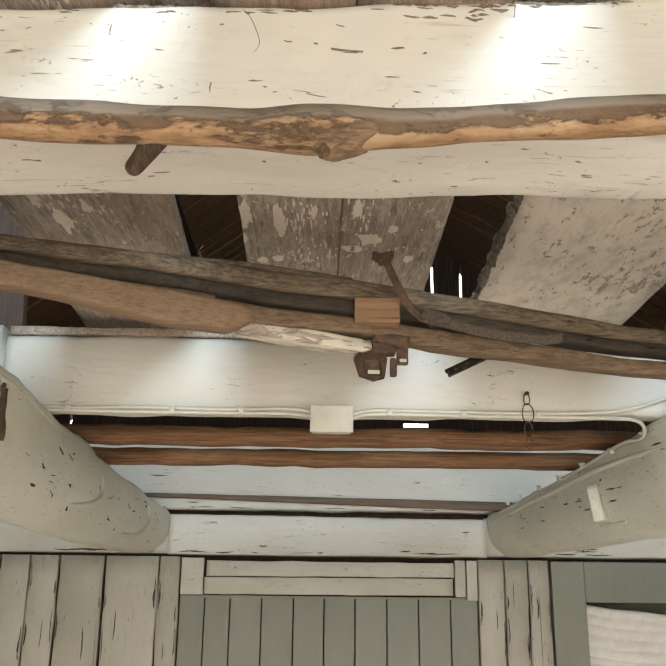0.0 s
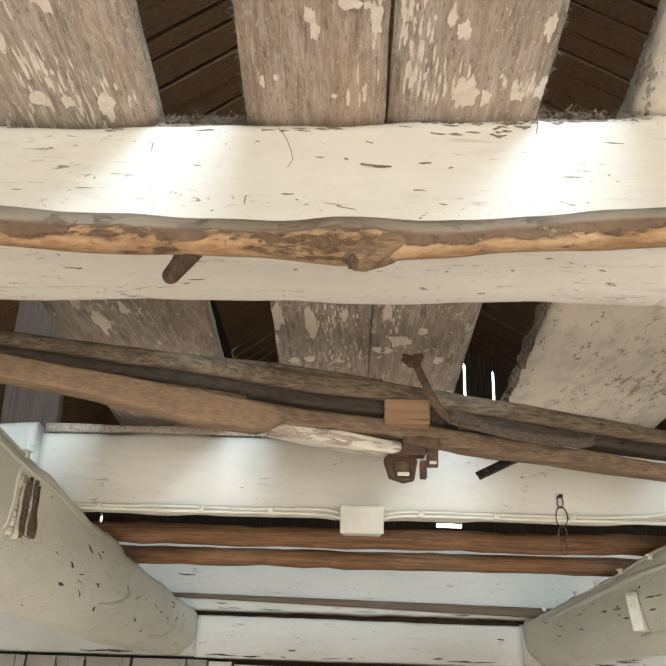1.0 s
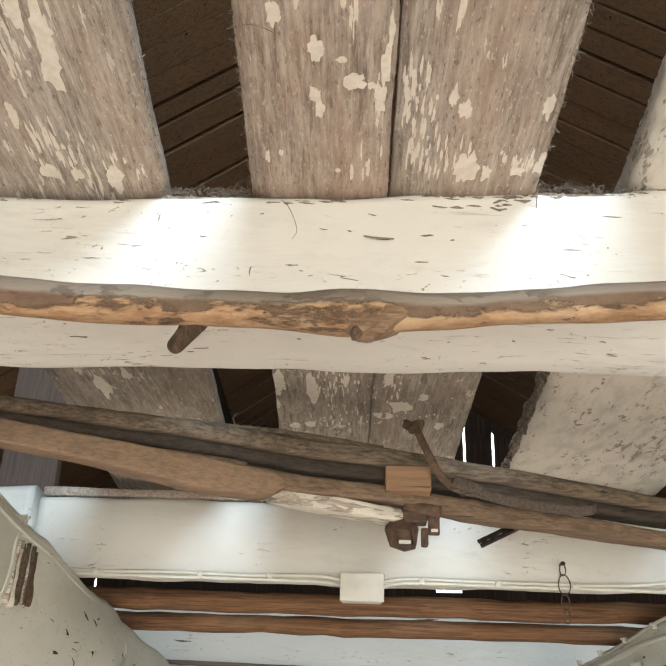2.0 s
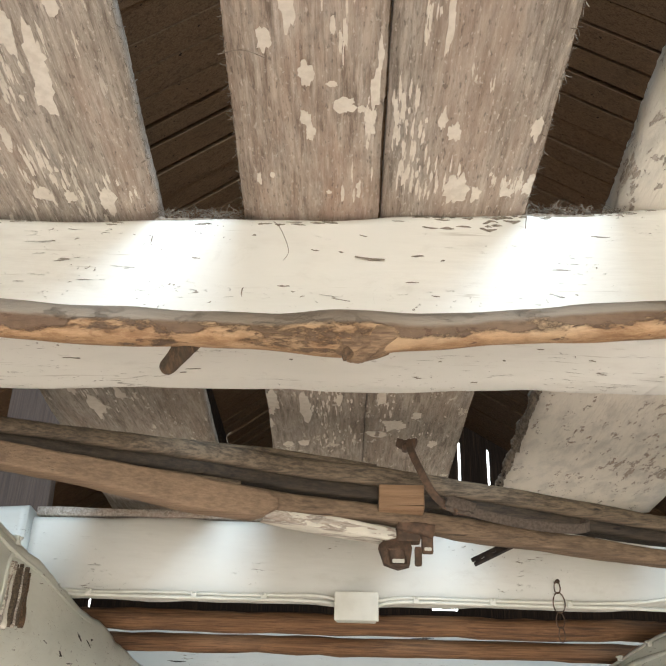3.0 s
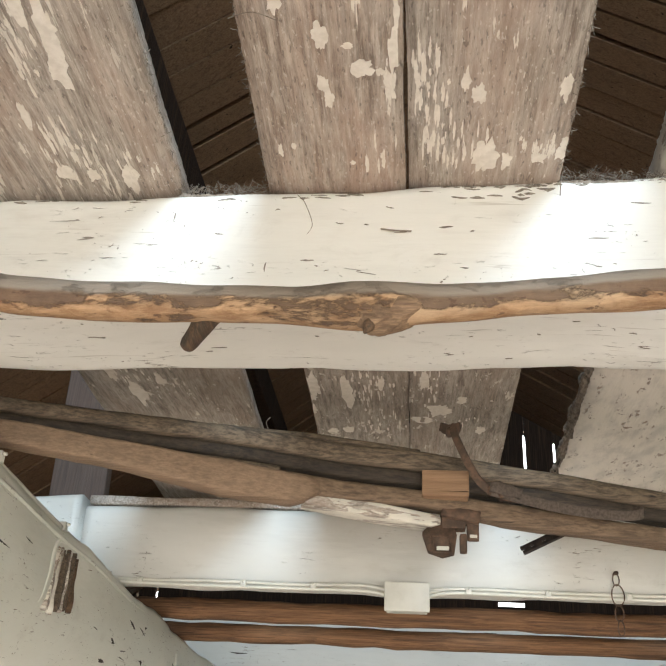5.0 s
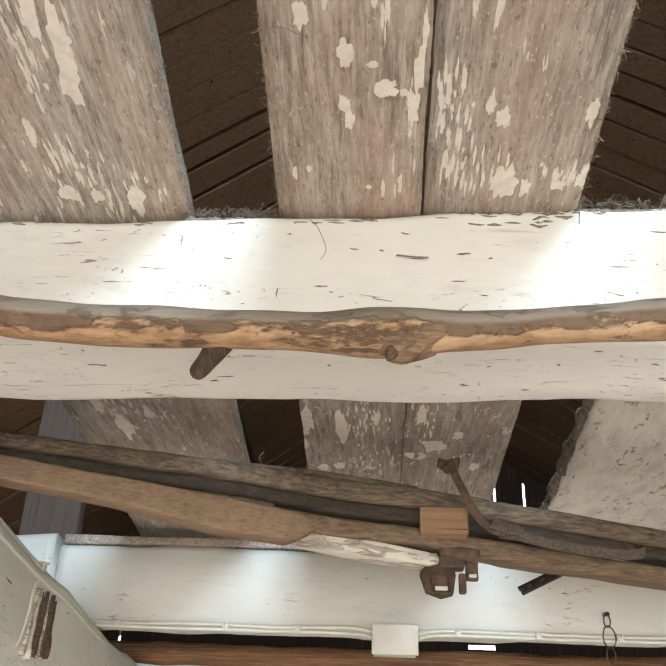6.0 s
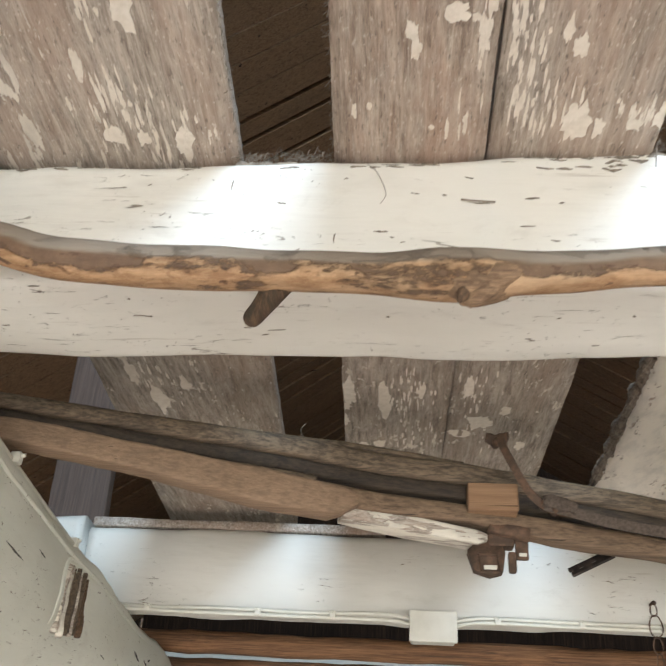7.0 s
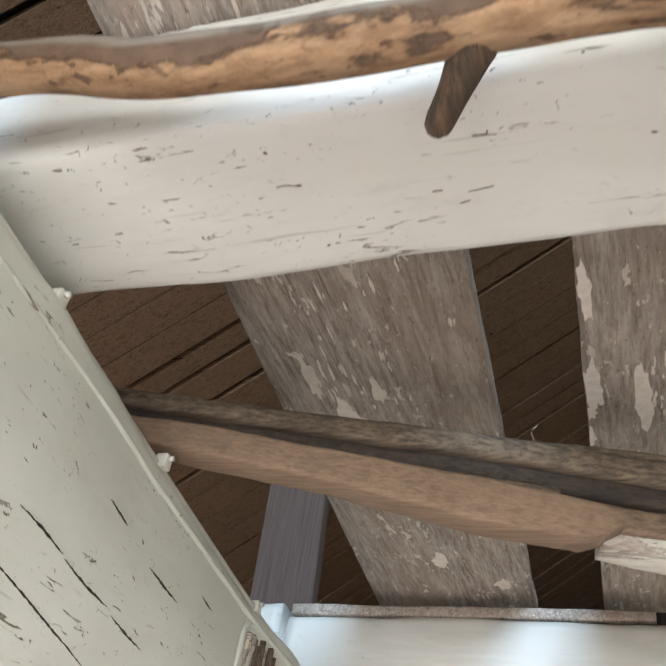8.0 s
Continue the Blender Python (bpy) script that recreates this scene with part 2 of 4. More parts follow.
def squared(w, h, r, k=4):
    """A rectangle w by h with corners rounded by r, as a ring of (u, v)."""
    out = []
    for cx, cy, a0 in ((1, 1, 0), (-1, 1, 90), (-1, -1, 180), (1, -1, 270)):
        for n in range(k):
            a = radians(a0 + 90 * n / (k - 1))
            out.append((cx * (w / 2 - r) + r * math.cos(a), cy * (h / 2 - r) + r * math.sin(a)))
    # points along the long sides, so that the faces can undulate
    full = []
    for a, b in zip(out, out[1:] + out[:1]):
        full.append(a)
        d = math.dist(a, b)
        m = int(d / 0.03)
        for j in range(1, m + 1):
            f = j / (m + 1)
            full.append((a[0] + (b[0] - a[0]) * f, a[1] + (b[1] - a[1]) * f))
    return full


def rough_beam(bm, stations, r=0.01, amp=0.003, seed=0.0, step=0.02, freq=9.0):
    """A hewn timber through stations (centre, width, height); width lies level and across the run, height upright."""
    ring = None
    rings = []
    for (c0, w0, h0), (c1, w1, h1) in zip(stations, stations[1:]):
        c0, c1 = Vector(c0), Vector(c1)
        run = (c1 - c0).normalized()
        side = run.cross(Vector((0, 0, 1))).normalized()
        up = side.cross(run).normalized()
        m = max(1, int((c1 - c0).length / step))
        last = stations[-1][0] == tuple(c1) or (c1 - Vector(stations[-1][0])).length < 1e-6
        for j in range(m + (1 if last else 0)):
            f = j / m
            c, w, h = c0.lerp(c1, f), w0 + (w1 - w0) * f, h0 + (h1 - h0) * f
            if ring is None:
                ring = squared(1, 1, 0.0001)
            rw = squared(w0, h0, min(r, w0 * 0.45, h0 * 0.45))
            row = []
            for u, v in rw:
                p = c + side * (u * w / w0) + up * (v * h / h0)
                q = p * freq + Vector((seed, seed * 1.7, -seed))
                d = noise.noise(q) + 0.5 * noise.noise(q * 2.7)
                out = (side * u + up * v).normalized()
                row.append(p + out * d * amp)
            rings.append(row)
    k = min(len(x) for x in rings)
    return loft(bm, [x[:k] for x in rings])


def tube(bm, path, radius, sides=8, amp=0.0, seed=0.0, caps=True):
    pts = [Vector(p) for p in path]
    rings = []
    for n, p in enumerate(pts):
        run = (pts[min(n + 1, len(pts) - 1)] - pts[max(n - 1, 0)]).normalized()
        ref = Vector((0, 0, 1)) if abs(run.z) < 0.9 else Vector((1, 0, 0))
        side = run.cross(ref).normalized()
        up = side.cross(run)
        rad = radius[n] if isinstance(radius, (list, tuple)) else radius
        row = []
        for j in range(sides):
            a = 2 * math.pi * j / sides
            o = side * math.cos(a) + up * math.sin(a)
            d = noise.noise((p + o * rad) * 22 + Vector((seed, 0, 0))) * amp if amp else 0
            row.append(p + o * (rad + d))
        rings.append(row)
    return loft(bm, rings, caps)


def smooth_path(points, per=6):
    pts = [Vector(p) for p in points]
    out = []
    for n in range(len(pts) - 1):
        a, b, c, d = pts[max(n - 1, 0)], pts[n], pts[n + 1], pts[min(n + 2, len(pts) - 1)]
        for j in range(per):
            t = j / per
            out.append(0.5 * ((2 * b) + (c - a) * t + (2 * a - 5 * b + 4 * c - d) * t * t + (3 * b - a - 3 * c + d) * t ** 3))
    return out + [pts[-1]]


def box(bm, lo, hi, bevel=0.002):
    made = bmesh.ops.create_cube(bm, size=1.0)["verts"]
    for v in made:
        v.co = Vector([lo[k] + (hi[k] - lo[k]) * (v.co[k] + 0.5) for k in range(3)])
    if bevel:
        edges = {e for v in made for e in v.link_edges}
        bmesh.ops.bevel(bm, geom=list(edges), offset=bevel, segments=2, affect="EDGES", profile=0.6)
    return bm


def cuboid(name, lo, hi, material, parent=None, label="", bevel=0.002):
    return part(name, box(bmesh.new(), lo, hi, bevel), material, parent, label, smooth=False)


def ragged_board(bm, left, right, ys, z_of, thick, rag=0.0015, seed=0.0, step=0.004):
    """A plank laid along y; left and right give its edges by y. Its edges are worn and its faces slightly cupped."""
    rings = []
    count = int((ys[1] - ys[0]) / step)
    for j in range(count + 1):
        y = ys[0] + (ys[1] - ys[0]) * j / count
        xl = left(y) + rag * (noise.noise((y * 12, seed, 0)) * 0.9 + 0.35 * noise.noise((y * 170, seed, 5)) + 0.4 * noise.noise((y * 420, seed, 7)))
        xr = right(y) + rag * (noise.noise((y * 12, seed, 9)) * 0.9 + 0.35 * noise.noise((y * 170, seed, 13)) + 0.4 * noise.noise((y * 420, seed, 15)))
        z = z_of(y)
        row = []
        m = 8
        for k in range(m + 1):
            f = k / m
            cup = 0.0016 * noise.noise((f * 3 + seed, y * 5, 0)) + (0.0022 if k in (0, m) else 0)
            row.append((xl + (xr - xl) * f, y, z + cup))
        for k in range(m, -1, -1):
            f = k / m
            row.append((xl + (xr - xl) * f, y, z + thick - (0.002 if k in (0, m) else 0)))
        rings.append(row)
    return loft(bm, rings)


# ---- ground and shell of the room ----
bm = bmesh.new()
bmesh.ops.create_grid(bm, x_segments=8, y_segments=8, size=400)
for v in bm.verts:
    v.co.z = -0.25
tagged(part("ground", bm, EARTH), "green meadow ground around the old building", "ground", kind="structure")

floor = empty("floor")
tagged(floor, "worn brown plank floor of the old room", "floor", kind="structure")
for k in range(17):
    x0 = -2.5 + 0.3 * k
    cuboid("plank", (x0 + 0.003, -2.6, -0.04), (x0 + 0.297, 3.1, 0.0), FLOORW, floor)
cuboid("subfloor", (-2.6, -2.7, -0.12), (2.7, 5.25, -0.05), DARKWOOD, floor, bevel=0)


def wall_along_x(name, y0, y1, x0, x1, z0, z1, holes, material, label):
    """A wall in the plane y, pierced by holes (x0, x1, z0, z1) that follow one another in x."""
    ob = empty(name)
    tagged(ob, label, "wall", kind="structure")
    x = x0
    for a, b, c, d in holes + [(x1, x1, 0, 0)]:
        if a > x:
            cuboid("wall_panel", (x, y0, z0), (a, y1, z1), material, ob, bevel=0)
        if b > a:
            cuboid("wall_panel", (a, y0, z0), (b, y1, c), material, ob, bevel=0)
            cuboid("wall_panel", (a, y0, d), (b, y1, z1), material, ob, bevel=0)
        x = b
    return ob


wall_along_x("wall_south", -2.7, -2.58, -2.6, 2.7, -0.1, 2.2, [(-0.75, 1.95, 0.65, 1.85)], WALL_W, "white painted plank wall with a window opening")
for name, x0, x1, hole in (("wall_west", -2.6, -2.48, True), ("wall_east", 2.58, 2.7, False)):
    w = empty(name)
    tagged(w, "white painted plank side wall of the room", "wall", kind="structure")
    if hole:
        for lo, hi in (((x0, -2.7, -0.1), (x1, -1.25, 2.2)), ((x0, 0.05, -0.1), (x1, 5.25, 2.2)), ((x0, -1.25, -0.1), (x1, 0.05, 0.65)), ((x0, -1.25, 1.75), (x1, 0.05, 2.2))):
            cuboid("wall_panel", lo, hi, WALL_W, w, bevel=0)
    else:
        cuboid("wall_panel", (x0, -2.7, -0.1), (x1, 5.25, 2.2), WALL_W, w, bevel=0)

# ---- roof and gables of the loft ----
RIDGE_X, RIDGE_Z = 0.36, 4.19
SLOPE = {-1: 0.74, 1: 0.6}
roof = empty("roof")
tagged(roof, "brown boarded underside of a pitched roof", "roof", kind="structure")


def roof_board(y0, y1, side, lift, reach):
    bm = bmesh.new()
    n = Vector((side * SLOPE[side], 0, 1)).normalized()
    d = Vector((side, 0, -SLOPE[side]))
    a = Vector((RIDGE_X, 0, RIDGE_Z)) + n * lift
    ring = lambda t: [a + d * t + Vector((0, y0, 0)), a + d * t + Vector((0, y1, 0)), a + d * t + n * 0.02 + Vector((0, y1, 0)), a + d * t + n * 0.02 + Vector((0, y0, 0))]
    return loft(bm, [ring(reach * j / 8) for j in range(9)])


for side, reach in ((-1, 3.0), (1, 2.4)):
    y = -2.75
    k = 0
    while y < 5.3:
        w = random.uniform(0.085, 0.125)
        part("roof_board", roof_board(y, y + w - random.choice((0.004, 0.012, 0.02)), side, random.choice((0.0, 0.001, 0.003)), reach), ROOF, roof, smooth=False)
        y += w
        k += 1
    bm = bmesh.new()
    n = Vector((side * SLOPE[side], 0, 1)).normalized() * 0.05
    a, b = Vector((RIDGE_X, 0, RIDGE_Z)) + n, Vector((RIDGE_X + side * reach, 0, RIDGE_Z - SLOPE[side] * reach)) + n
    loft(bm, [[a + Vector((0, -2.75, 0)), a + Vector((0, 5.4, 0)), a + Vector((0, 5.4, 0.05)), a + Vector((0, -2.75, 0.05))], [b + Vector((0, -2.75, 0)), b + Vector((0, 5.4, 0)), b + Vector((0, 5.4, 0.05)), b + Vector((0, -2.75, 0.05))]])
    part("roof_covering", bm, DARKWOOD, roof, smooth=False)


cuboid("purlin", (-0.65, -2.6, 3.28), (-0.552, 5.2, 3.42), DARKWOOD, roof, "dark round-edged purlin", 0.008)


cuboid("ridge_cap", (0.16, -2.75, 4.2), (0.56, 5.4, 4.33), DARKWOOD, roof, bevel=0)


def gable_top(x):
    return RIDGE_Z - SLOPE[-1 if x < RIDGE_X else 1] * abs(x - RIDGE_X) + 0.03


def gable_board(x0, x1, z0, z1, y0, y1, slack=None):
    """An upright board under the roof slope; slack(z) gives by how much its two edges draw back."""
    rings = []
    levels = sorted({z0, z1, *(z for z in (2.59, 2.6, 2.78, 2.86, 2.88, 2.89, 2.90, 3.29, 3.3, 3.77, 3.78, 3.82, 3.83) if z0 < z < z1)})
    for z in levels:
        l, r = slack(z) if slack else (0.0, 0.0)
        a, b = x0 + l, x1 - r
        za, zb = max(z0, min(z, gable_top(a))), max(z0, min(z, gable_top(b)))
        rings.append([(a, y0, za), (b, y0, zb), (b, y1, zb), (a, y1, za)])
    return loft(bmesh.new(), rings)


# slits between the far gable boards: place, how high each stands open, and a hairline above
SLITS = {-1.535: (2.87, 2.87), -1.42: (2.89, 2.89), 0.764: (3.82, 9), 0.944: (3.77, 9)}


def open_by(x, z):
    if x not in SLITS:
        return 0.0
    wide, thin = SLITS[x]
    if z < (3.3 if x > 0 else 2.6):
        return 0.0
    return 0.0085 if z <= wide else 0.0016 if z <= thin else 0.0


gable = empty("gable_north")
tagged(gable, "dark boarded gable end with daylight slits between boards", "gable", kind="structure")
cuts = sorted([-2.5, -2.3, -2.1, -1.9, -1.7, -1.2, -0.95, -0.75, -0.55, -0.35, -0.15, 0.05, 0.25, 0.4, 0.57, 0.72, 1.15, 1.35, 1.55, 1.75, 1.95, 2.15, 2.35, 2.6] + list(SLITS))
for a, b in zip(cuts, cuts[1:]):
    slack = lambda z, a=a, b=b: (open_by(a, z), open_by(b, z))
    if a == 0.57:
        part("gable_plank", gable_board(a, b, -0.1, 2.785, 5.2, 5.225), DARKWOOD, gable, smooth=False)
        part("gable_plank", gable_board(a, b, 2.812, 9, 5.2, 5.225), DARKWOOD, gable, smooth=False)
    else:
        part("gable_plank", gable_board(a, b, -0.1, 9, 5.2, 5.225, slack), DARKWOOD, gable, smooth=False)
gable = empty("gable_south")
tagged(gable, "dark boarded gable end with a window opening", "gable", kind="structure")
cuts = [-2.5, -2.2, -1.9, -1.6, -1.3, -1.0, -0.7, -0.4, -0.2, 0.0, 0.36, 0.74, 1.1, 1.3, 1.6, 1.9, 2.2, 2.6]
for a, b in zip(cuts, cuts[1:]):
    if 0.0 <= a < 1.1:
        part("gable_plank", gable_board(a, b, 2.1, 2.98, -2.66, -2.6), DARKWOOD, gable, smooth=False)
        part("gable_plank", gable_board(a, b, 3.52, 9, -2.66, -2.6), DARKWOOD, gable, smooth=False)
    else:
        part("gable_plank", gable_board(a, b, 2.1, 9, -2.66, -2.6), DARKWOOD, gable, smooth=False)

# ---- the two girders ----
def log_girder(stations, seed):
    """A squared log whose lower half is rounded away to both sides."""
    bm = rough_beam(bmesh.new(), stations, 0.014, 0.0065, seed, 0.02, 6.0)
    for v in bm.verts:
        for (c0, w0, h0), (c1, w1, h1) in zip(stations, stations[1:]):
            if c0[1] - 0.02 <= v.co.y <= c1[1] + 0.02:
                f = min(1, max(0, (v.co.y - c0[1]) / (c1[1] - c0[1])))
                xc, zc, h = c0[0] + (c1[0] - c0[0]) * f, c0[2] + (c1[2] - c0[2]) * f, h0 + (h1 - h0) * f
                d = min(1.0, max(0.0, (zc + 0.02 - v.co.z) / (h / 2 + 0.02)))
                v.co.x = xc + (v.co.x - xc) * (1 - 0.62 * d ** 2.6)
                break
    return tagged(part("girder", bm, GIRDER), "thick hewn log girder painted greyish white, carrying the joists", "beam", "girders")


log_girder([((-0.407, -2.6, 2.014), 0.2, 0.176), ((-0.429, 0.6, 2.014), 0.2, 0.176), ((-0.458, 0.9, 2.013), 0.2, 0.175), ((-0.482, 1.2, 2.013), 0.2, 0.175), ((-0.511, 1.6, 2.013), 0.2, 0.175), ((-0.543, 2.4, 2.007), 0.2, 0.165), ((-0.55, 3.10, 2.006), 0.2, 0.14)], 3.0)
log_girder([((0.745, -2.6, 2.017), 0.2, 0.178), ((0.755, 1.5, 2.015), 0.2, 0.178), ((0.767, 2.2, 2.008), 0.2, 0.165), ((0.749, 3.10, 2.006), 0.2, 0.14)], 11.0)


# ---- joists ----
def joist(y, thick, z0, z1, x0, x1, seed, label, mat=JOIST_B):
    zc, h = (z0 + z1) / 2, z1 - z0
    ob = part("joist", rough_beam(bmesh.new(), [((x0, y + thick / 2, zc), thick, h), (((x0 + x1) / 2, y + thick / 2, zc), thick, h), ((x1, y + thick / 2, zc + 0.012), thick, h)], 0.012, 0.0045, seed, 0.015, 7.0), mat)
    return tagged(ob, label, "ceiling beam", "joists")


tagged(part("joist", rough_beam(bmesh.new(), [((-1.1, 0.698, 2.184), 0.13, 0.112), ((-0.28, 0.692, 2.185), 0.118, 0.115), ((0.04, 0.691, 2.187), 0.116, 0.116), ((0.33, 0.685, 2.197), 0.105, 0.138), ((1.25, 0.685, 2.20), 0.105, 0.14)], 0.010, 0.0045, 1.0, 0.012, 7.0), JOIST), "cream painted hewn joist with flaking cracks, resting on two girders", "ceiling beam", "joists")
joist(1.545, 0.06, 2.101, 2.238, -0.503, 1.25, 2.0, "cream painted joist carrying a cable along its lower edge")
joist(1.55, 0.11, 2.104, 2.246, -1.25, -0.516, 5.0, "short white joist end butted against the next joist")
joist(-0.42, 0.11, 2.128, 2.244, -1.1, 1.25, 7.0, "cream painted hewn joist behind the open bay")
joist(-1.5, 0.11, 2.128, 2.244, -1.1, 1.25, 8.0, "cream painted hewn joist behind the open bay")


# ---- loft floor boards over the joists ----
def rise(y):
    return 2.2475 + max(0.0, y - 0.74) * 0.034


def ceiling_board(xl, sl, xr, sr, y0, y1, material, seed, label, rag=0.0015, thick=0.024, lift=0.0):
    bm = ragged_board(bmesh.new(), lambda y: xl + sl * (y - 0.63), lambda y: xr + sr * (y - 0.63), (y0, y1), lambda y: rise(y) + lift, thick, rag, seed)
    return tagged(part("ceiling_board", bm, material), label, "ceiling board", "loft floor boards")


JOIN = 0.69  # the boards butt over the joist
ceiling_board(-0.316, -0.072, -0.114, -0.045, -2.55, JOIN - 0.002, PEEL_HALF, 1.0, "wide weathered board with streaks of peeling cream paint")
ceiling_board(-0.038, -0.028, 0.0792, 0.004, -2.55, JOIN - 0.002, PEEL_WARM, 2.0, "weathered brown-grey board with flakes of cream paint", 0.0016, lift=0.002)
ceiling_board(0.0822, 0.004, 0.208, 0.022, -2.55, JOIN - 0.002, PEEL, 3.0, "weathered brown-grey board with streaks of cream paint", 0.0016, lift=0.005)
ceiling_board(-0.316, -0.072, -0.114, -0.045, JOIN, 1.64, SOOTY, 6.0, "wide sooty board with faint streaks of old paint")
ceiling_board(-0.038, -0.028, 0.0805, 0.0, JOIN, 1.62, SOOTY, 7.0, "sooty grey board with cream paint flaking along its edge", 0.0016, lift=0.002)
ceiling_board(0.0815, 0.0, 0.208, 0.022, JOIN, 1.63, SOOTY, 8.0, "sooty grey board with patches of old paint", 0.0016, lift=0.002)
ceiling_board(0.291, 0.05, 0.575, 0.055, -2.55, 1.63, PALE, 4.0, "broad board still mostly covered in pale flaking paint", 0.004, 0.034, 0.015)
BARK = bare_wood("rough_bark", "y", (0.05, 0.035, 0.022), (0.30, 0.24, 0.18), (0.03, 0.02, 0.013), 0.6)
pale_board = bpy.data.objects["ceiling_board.006"]
rnd = random.Random(12)
path = [(0.292 + 0.05 * (y - 0.63) + rnd.uniform(-0.0022, 0.0022), y, rise(y) + 0.032 + rnd.uniform(-0.003, 0.003)) for y in [0.745 + 0.005 * k for k in range(176)]]
part("bark_edge", tube(bmesh.new(), path, [0.009 + rnd.uniform(-0.0035, 0.003) for _ in path], 9, 0.004, 6.0), BARK, pale_board, "rough dark bark along the edge", smooth=False)
ceiling_board(-0.66, -0.06, -0.405, -0.07, -2.55, 0.74, PEEL, 5.0, "weathered grey board over the girder")
x = -0.69
for k in range(6):
    ceiling_board(x - 0.24, 0, x, 0, -2.55, 0.74, PEEL, 10.0 + k, "weathered grey loft floor board")
    x -= 0.27
x = 0.72
for k in range(7):
    ceiling_board(x, 0, x + 0.24, 0, -2.55, 1.63, PEEL, 20.0 + k, "weathered grey loft floor board")
    x += 0.27

# ---- front wall with its door and window ----
front = empty("wall_north")
tagged(front, "white painted plank wall with cracked joints under a log plate", "wall", kind="structure")
Y = 3.09
part("plate_log", rough_beam(bmesh.new(), [((-0.447, Y + 0.075, 2.0), 0.15, 0.135), ((0.638, Y + 0.075, 1.995), 0.15, 0.128)], 0.008, 0.003, 21, 0.02), LOG_W, front, "white painted squared log")
part("upper_log", rough_beam(bmesh.new(), [((-1.6, Y + 0.07, 2.202), 0.15, 0.236), ((1.7, Y + 0.07, 2.198), 0.15, 0.236)], 0.012, 0.004, 22, 0.03), LOG_W, front, "white painted squared log")
for x0, x1 in ((-2.48, -0.447), (0.638, 2.58)):
    part("plate_log", rough_beam(bmesh.new(), [((x0, Y + 0.075, 2.0), 0.13, 0.13), ((x1, Y + 0.075, 2.0), 0.13, 0.13)], 0.01, 0.003, 23 + x0, 0.04), LOG_W, front)


def wall_plank(x0, x1, z0=0.0, z1=1.925, y=Y, mat=None, thick=0.03, seed=0.0):
    bm = bmesh.new()
    rings = []
    for j in range(30):
        z = z0 + (z1 - z0) * j / 29
        a = x0 + 0.0022 + 0.0042 * noise.noise((z * 9, x0 * 7, seed))
        b = x1 - 0.0022 + 0.0042 * noise.noise((z * 9, x1 * 5, seed + 4))
        rings.append([(a, y + 0.004, z), (a + 0.005, y, z), (b - 0.005, y, z), (b, y + 0.004, z), (b, y + thick, z), (a, y + thick, z)])
    return part("plank", loft(bm, rings), mat or WALL_W, front)


JOINTS = random.Random(4)
edges = [-2.48, -2.3, -2.12, -1.95, -1.78, -1.6, -1.44, -1.29, -1.15, -1.007, -0.907, -0.808, -0.654, -0.474]
for a, b in zip(edges, edges[1:]):
    wall_plank(a + JOINTS.uniform(0, 0.002), b - JOINTS.uniform(0, 0.002))
for a, b in ((-0.474, -0.401), (0.604, 0.694), (0.694, 0.774), (0.774, 0.847)):
    wall_plank(a, b)
for a, b in ((1.66, 1.84), (1.84, 2.02), (2.02, 2.2), (2.2, 2.4), (2.4, 2.58)):
    wall_plank(a, b)
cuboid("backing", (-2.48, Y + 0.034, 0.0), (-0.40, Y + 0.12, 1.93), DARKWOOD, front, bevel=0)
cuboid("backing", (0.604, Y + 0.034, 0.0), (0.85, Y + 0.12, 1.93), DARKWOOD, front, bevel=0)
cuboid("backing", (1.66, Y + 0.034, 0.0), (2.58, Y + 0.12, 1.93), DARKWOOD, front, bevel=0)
wall_plank(0.85, 1.66, 0.0, 0.9)
GAPW = bare_wood("dull_brown_board", "x", (0.085, 0.055, 0.036), (0.165, 0.11, 0.072), (0.05, 0.03, 0.02), 0.4)
part("gap_board", rough_beam(bmesh.new(), [((-0.56, Y - 0.015, 2.129), 0.02, 0.012), ((0.85, Y - 0.015, 2.098), 0.02, 0.034)], 0.003, 0.0012, 25, 0.03), GAPW, front, "slanting dull brown board")
# dark strip added to give the slot between the logs its shade
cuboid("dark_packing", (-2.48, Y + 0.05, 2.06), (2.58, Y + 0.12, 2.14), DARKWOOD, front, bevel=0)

door = empty("door_1")
tagged(door, "closed grey-green painted plank door in a white frame", "door", kind="structure")
cuts = [-0.401, -0.316, -0.231, -0.125, -0.018, 0.085, 0.189, 0.296, 0.403, 0.511, 0.604]
for a, b in zip(cuts, cuts[1:]):
    cuboid("door_plank", (a + 0.0018, Y + 0.02, 0.02), (b - 0.0018, Y + 0.05, 1.80), DOORG, door, bevel=0.003)
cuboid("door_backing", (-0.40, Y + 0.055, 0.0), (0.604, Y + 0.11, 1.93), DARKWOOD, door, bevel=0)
part("lintel_board", rough_beam(bmesh.new(), [((-0.312, Y + 0.012, 1.888), 0.03, 0.05), ((0.522, Y + 0.012, 1.889), 0.03, 0.048)], 0.003, 0.0018, 31, 0.02), LOG_W, door, "white painted lintel board")
part("lintel_board", rough_beam(bmesh.new(), [((-0.318, Y + 0.014, 1.832), 0.03, 0.056), ((0.518, Y + 0.014, 1.834), 0.03, 0.056)], 0.003, 0.0018, 33, 0.02), LOG_W, door, "white painted lintel board")
cuboid("head_strip", (-0.325, Y + 0.002, 1.792), (0.53, Y + 0.018, 1.801), DOORG, door, "grey painted strip", 0.002)
cuboid("corner_block", (-0.398, Y + 0.001, 1.802), (-0.322, Y + 0.03, 1.922), LOG_W, door, "white painted block", 0.004)
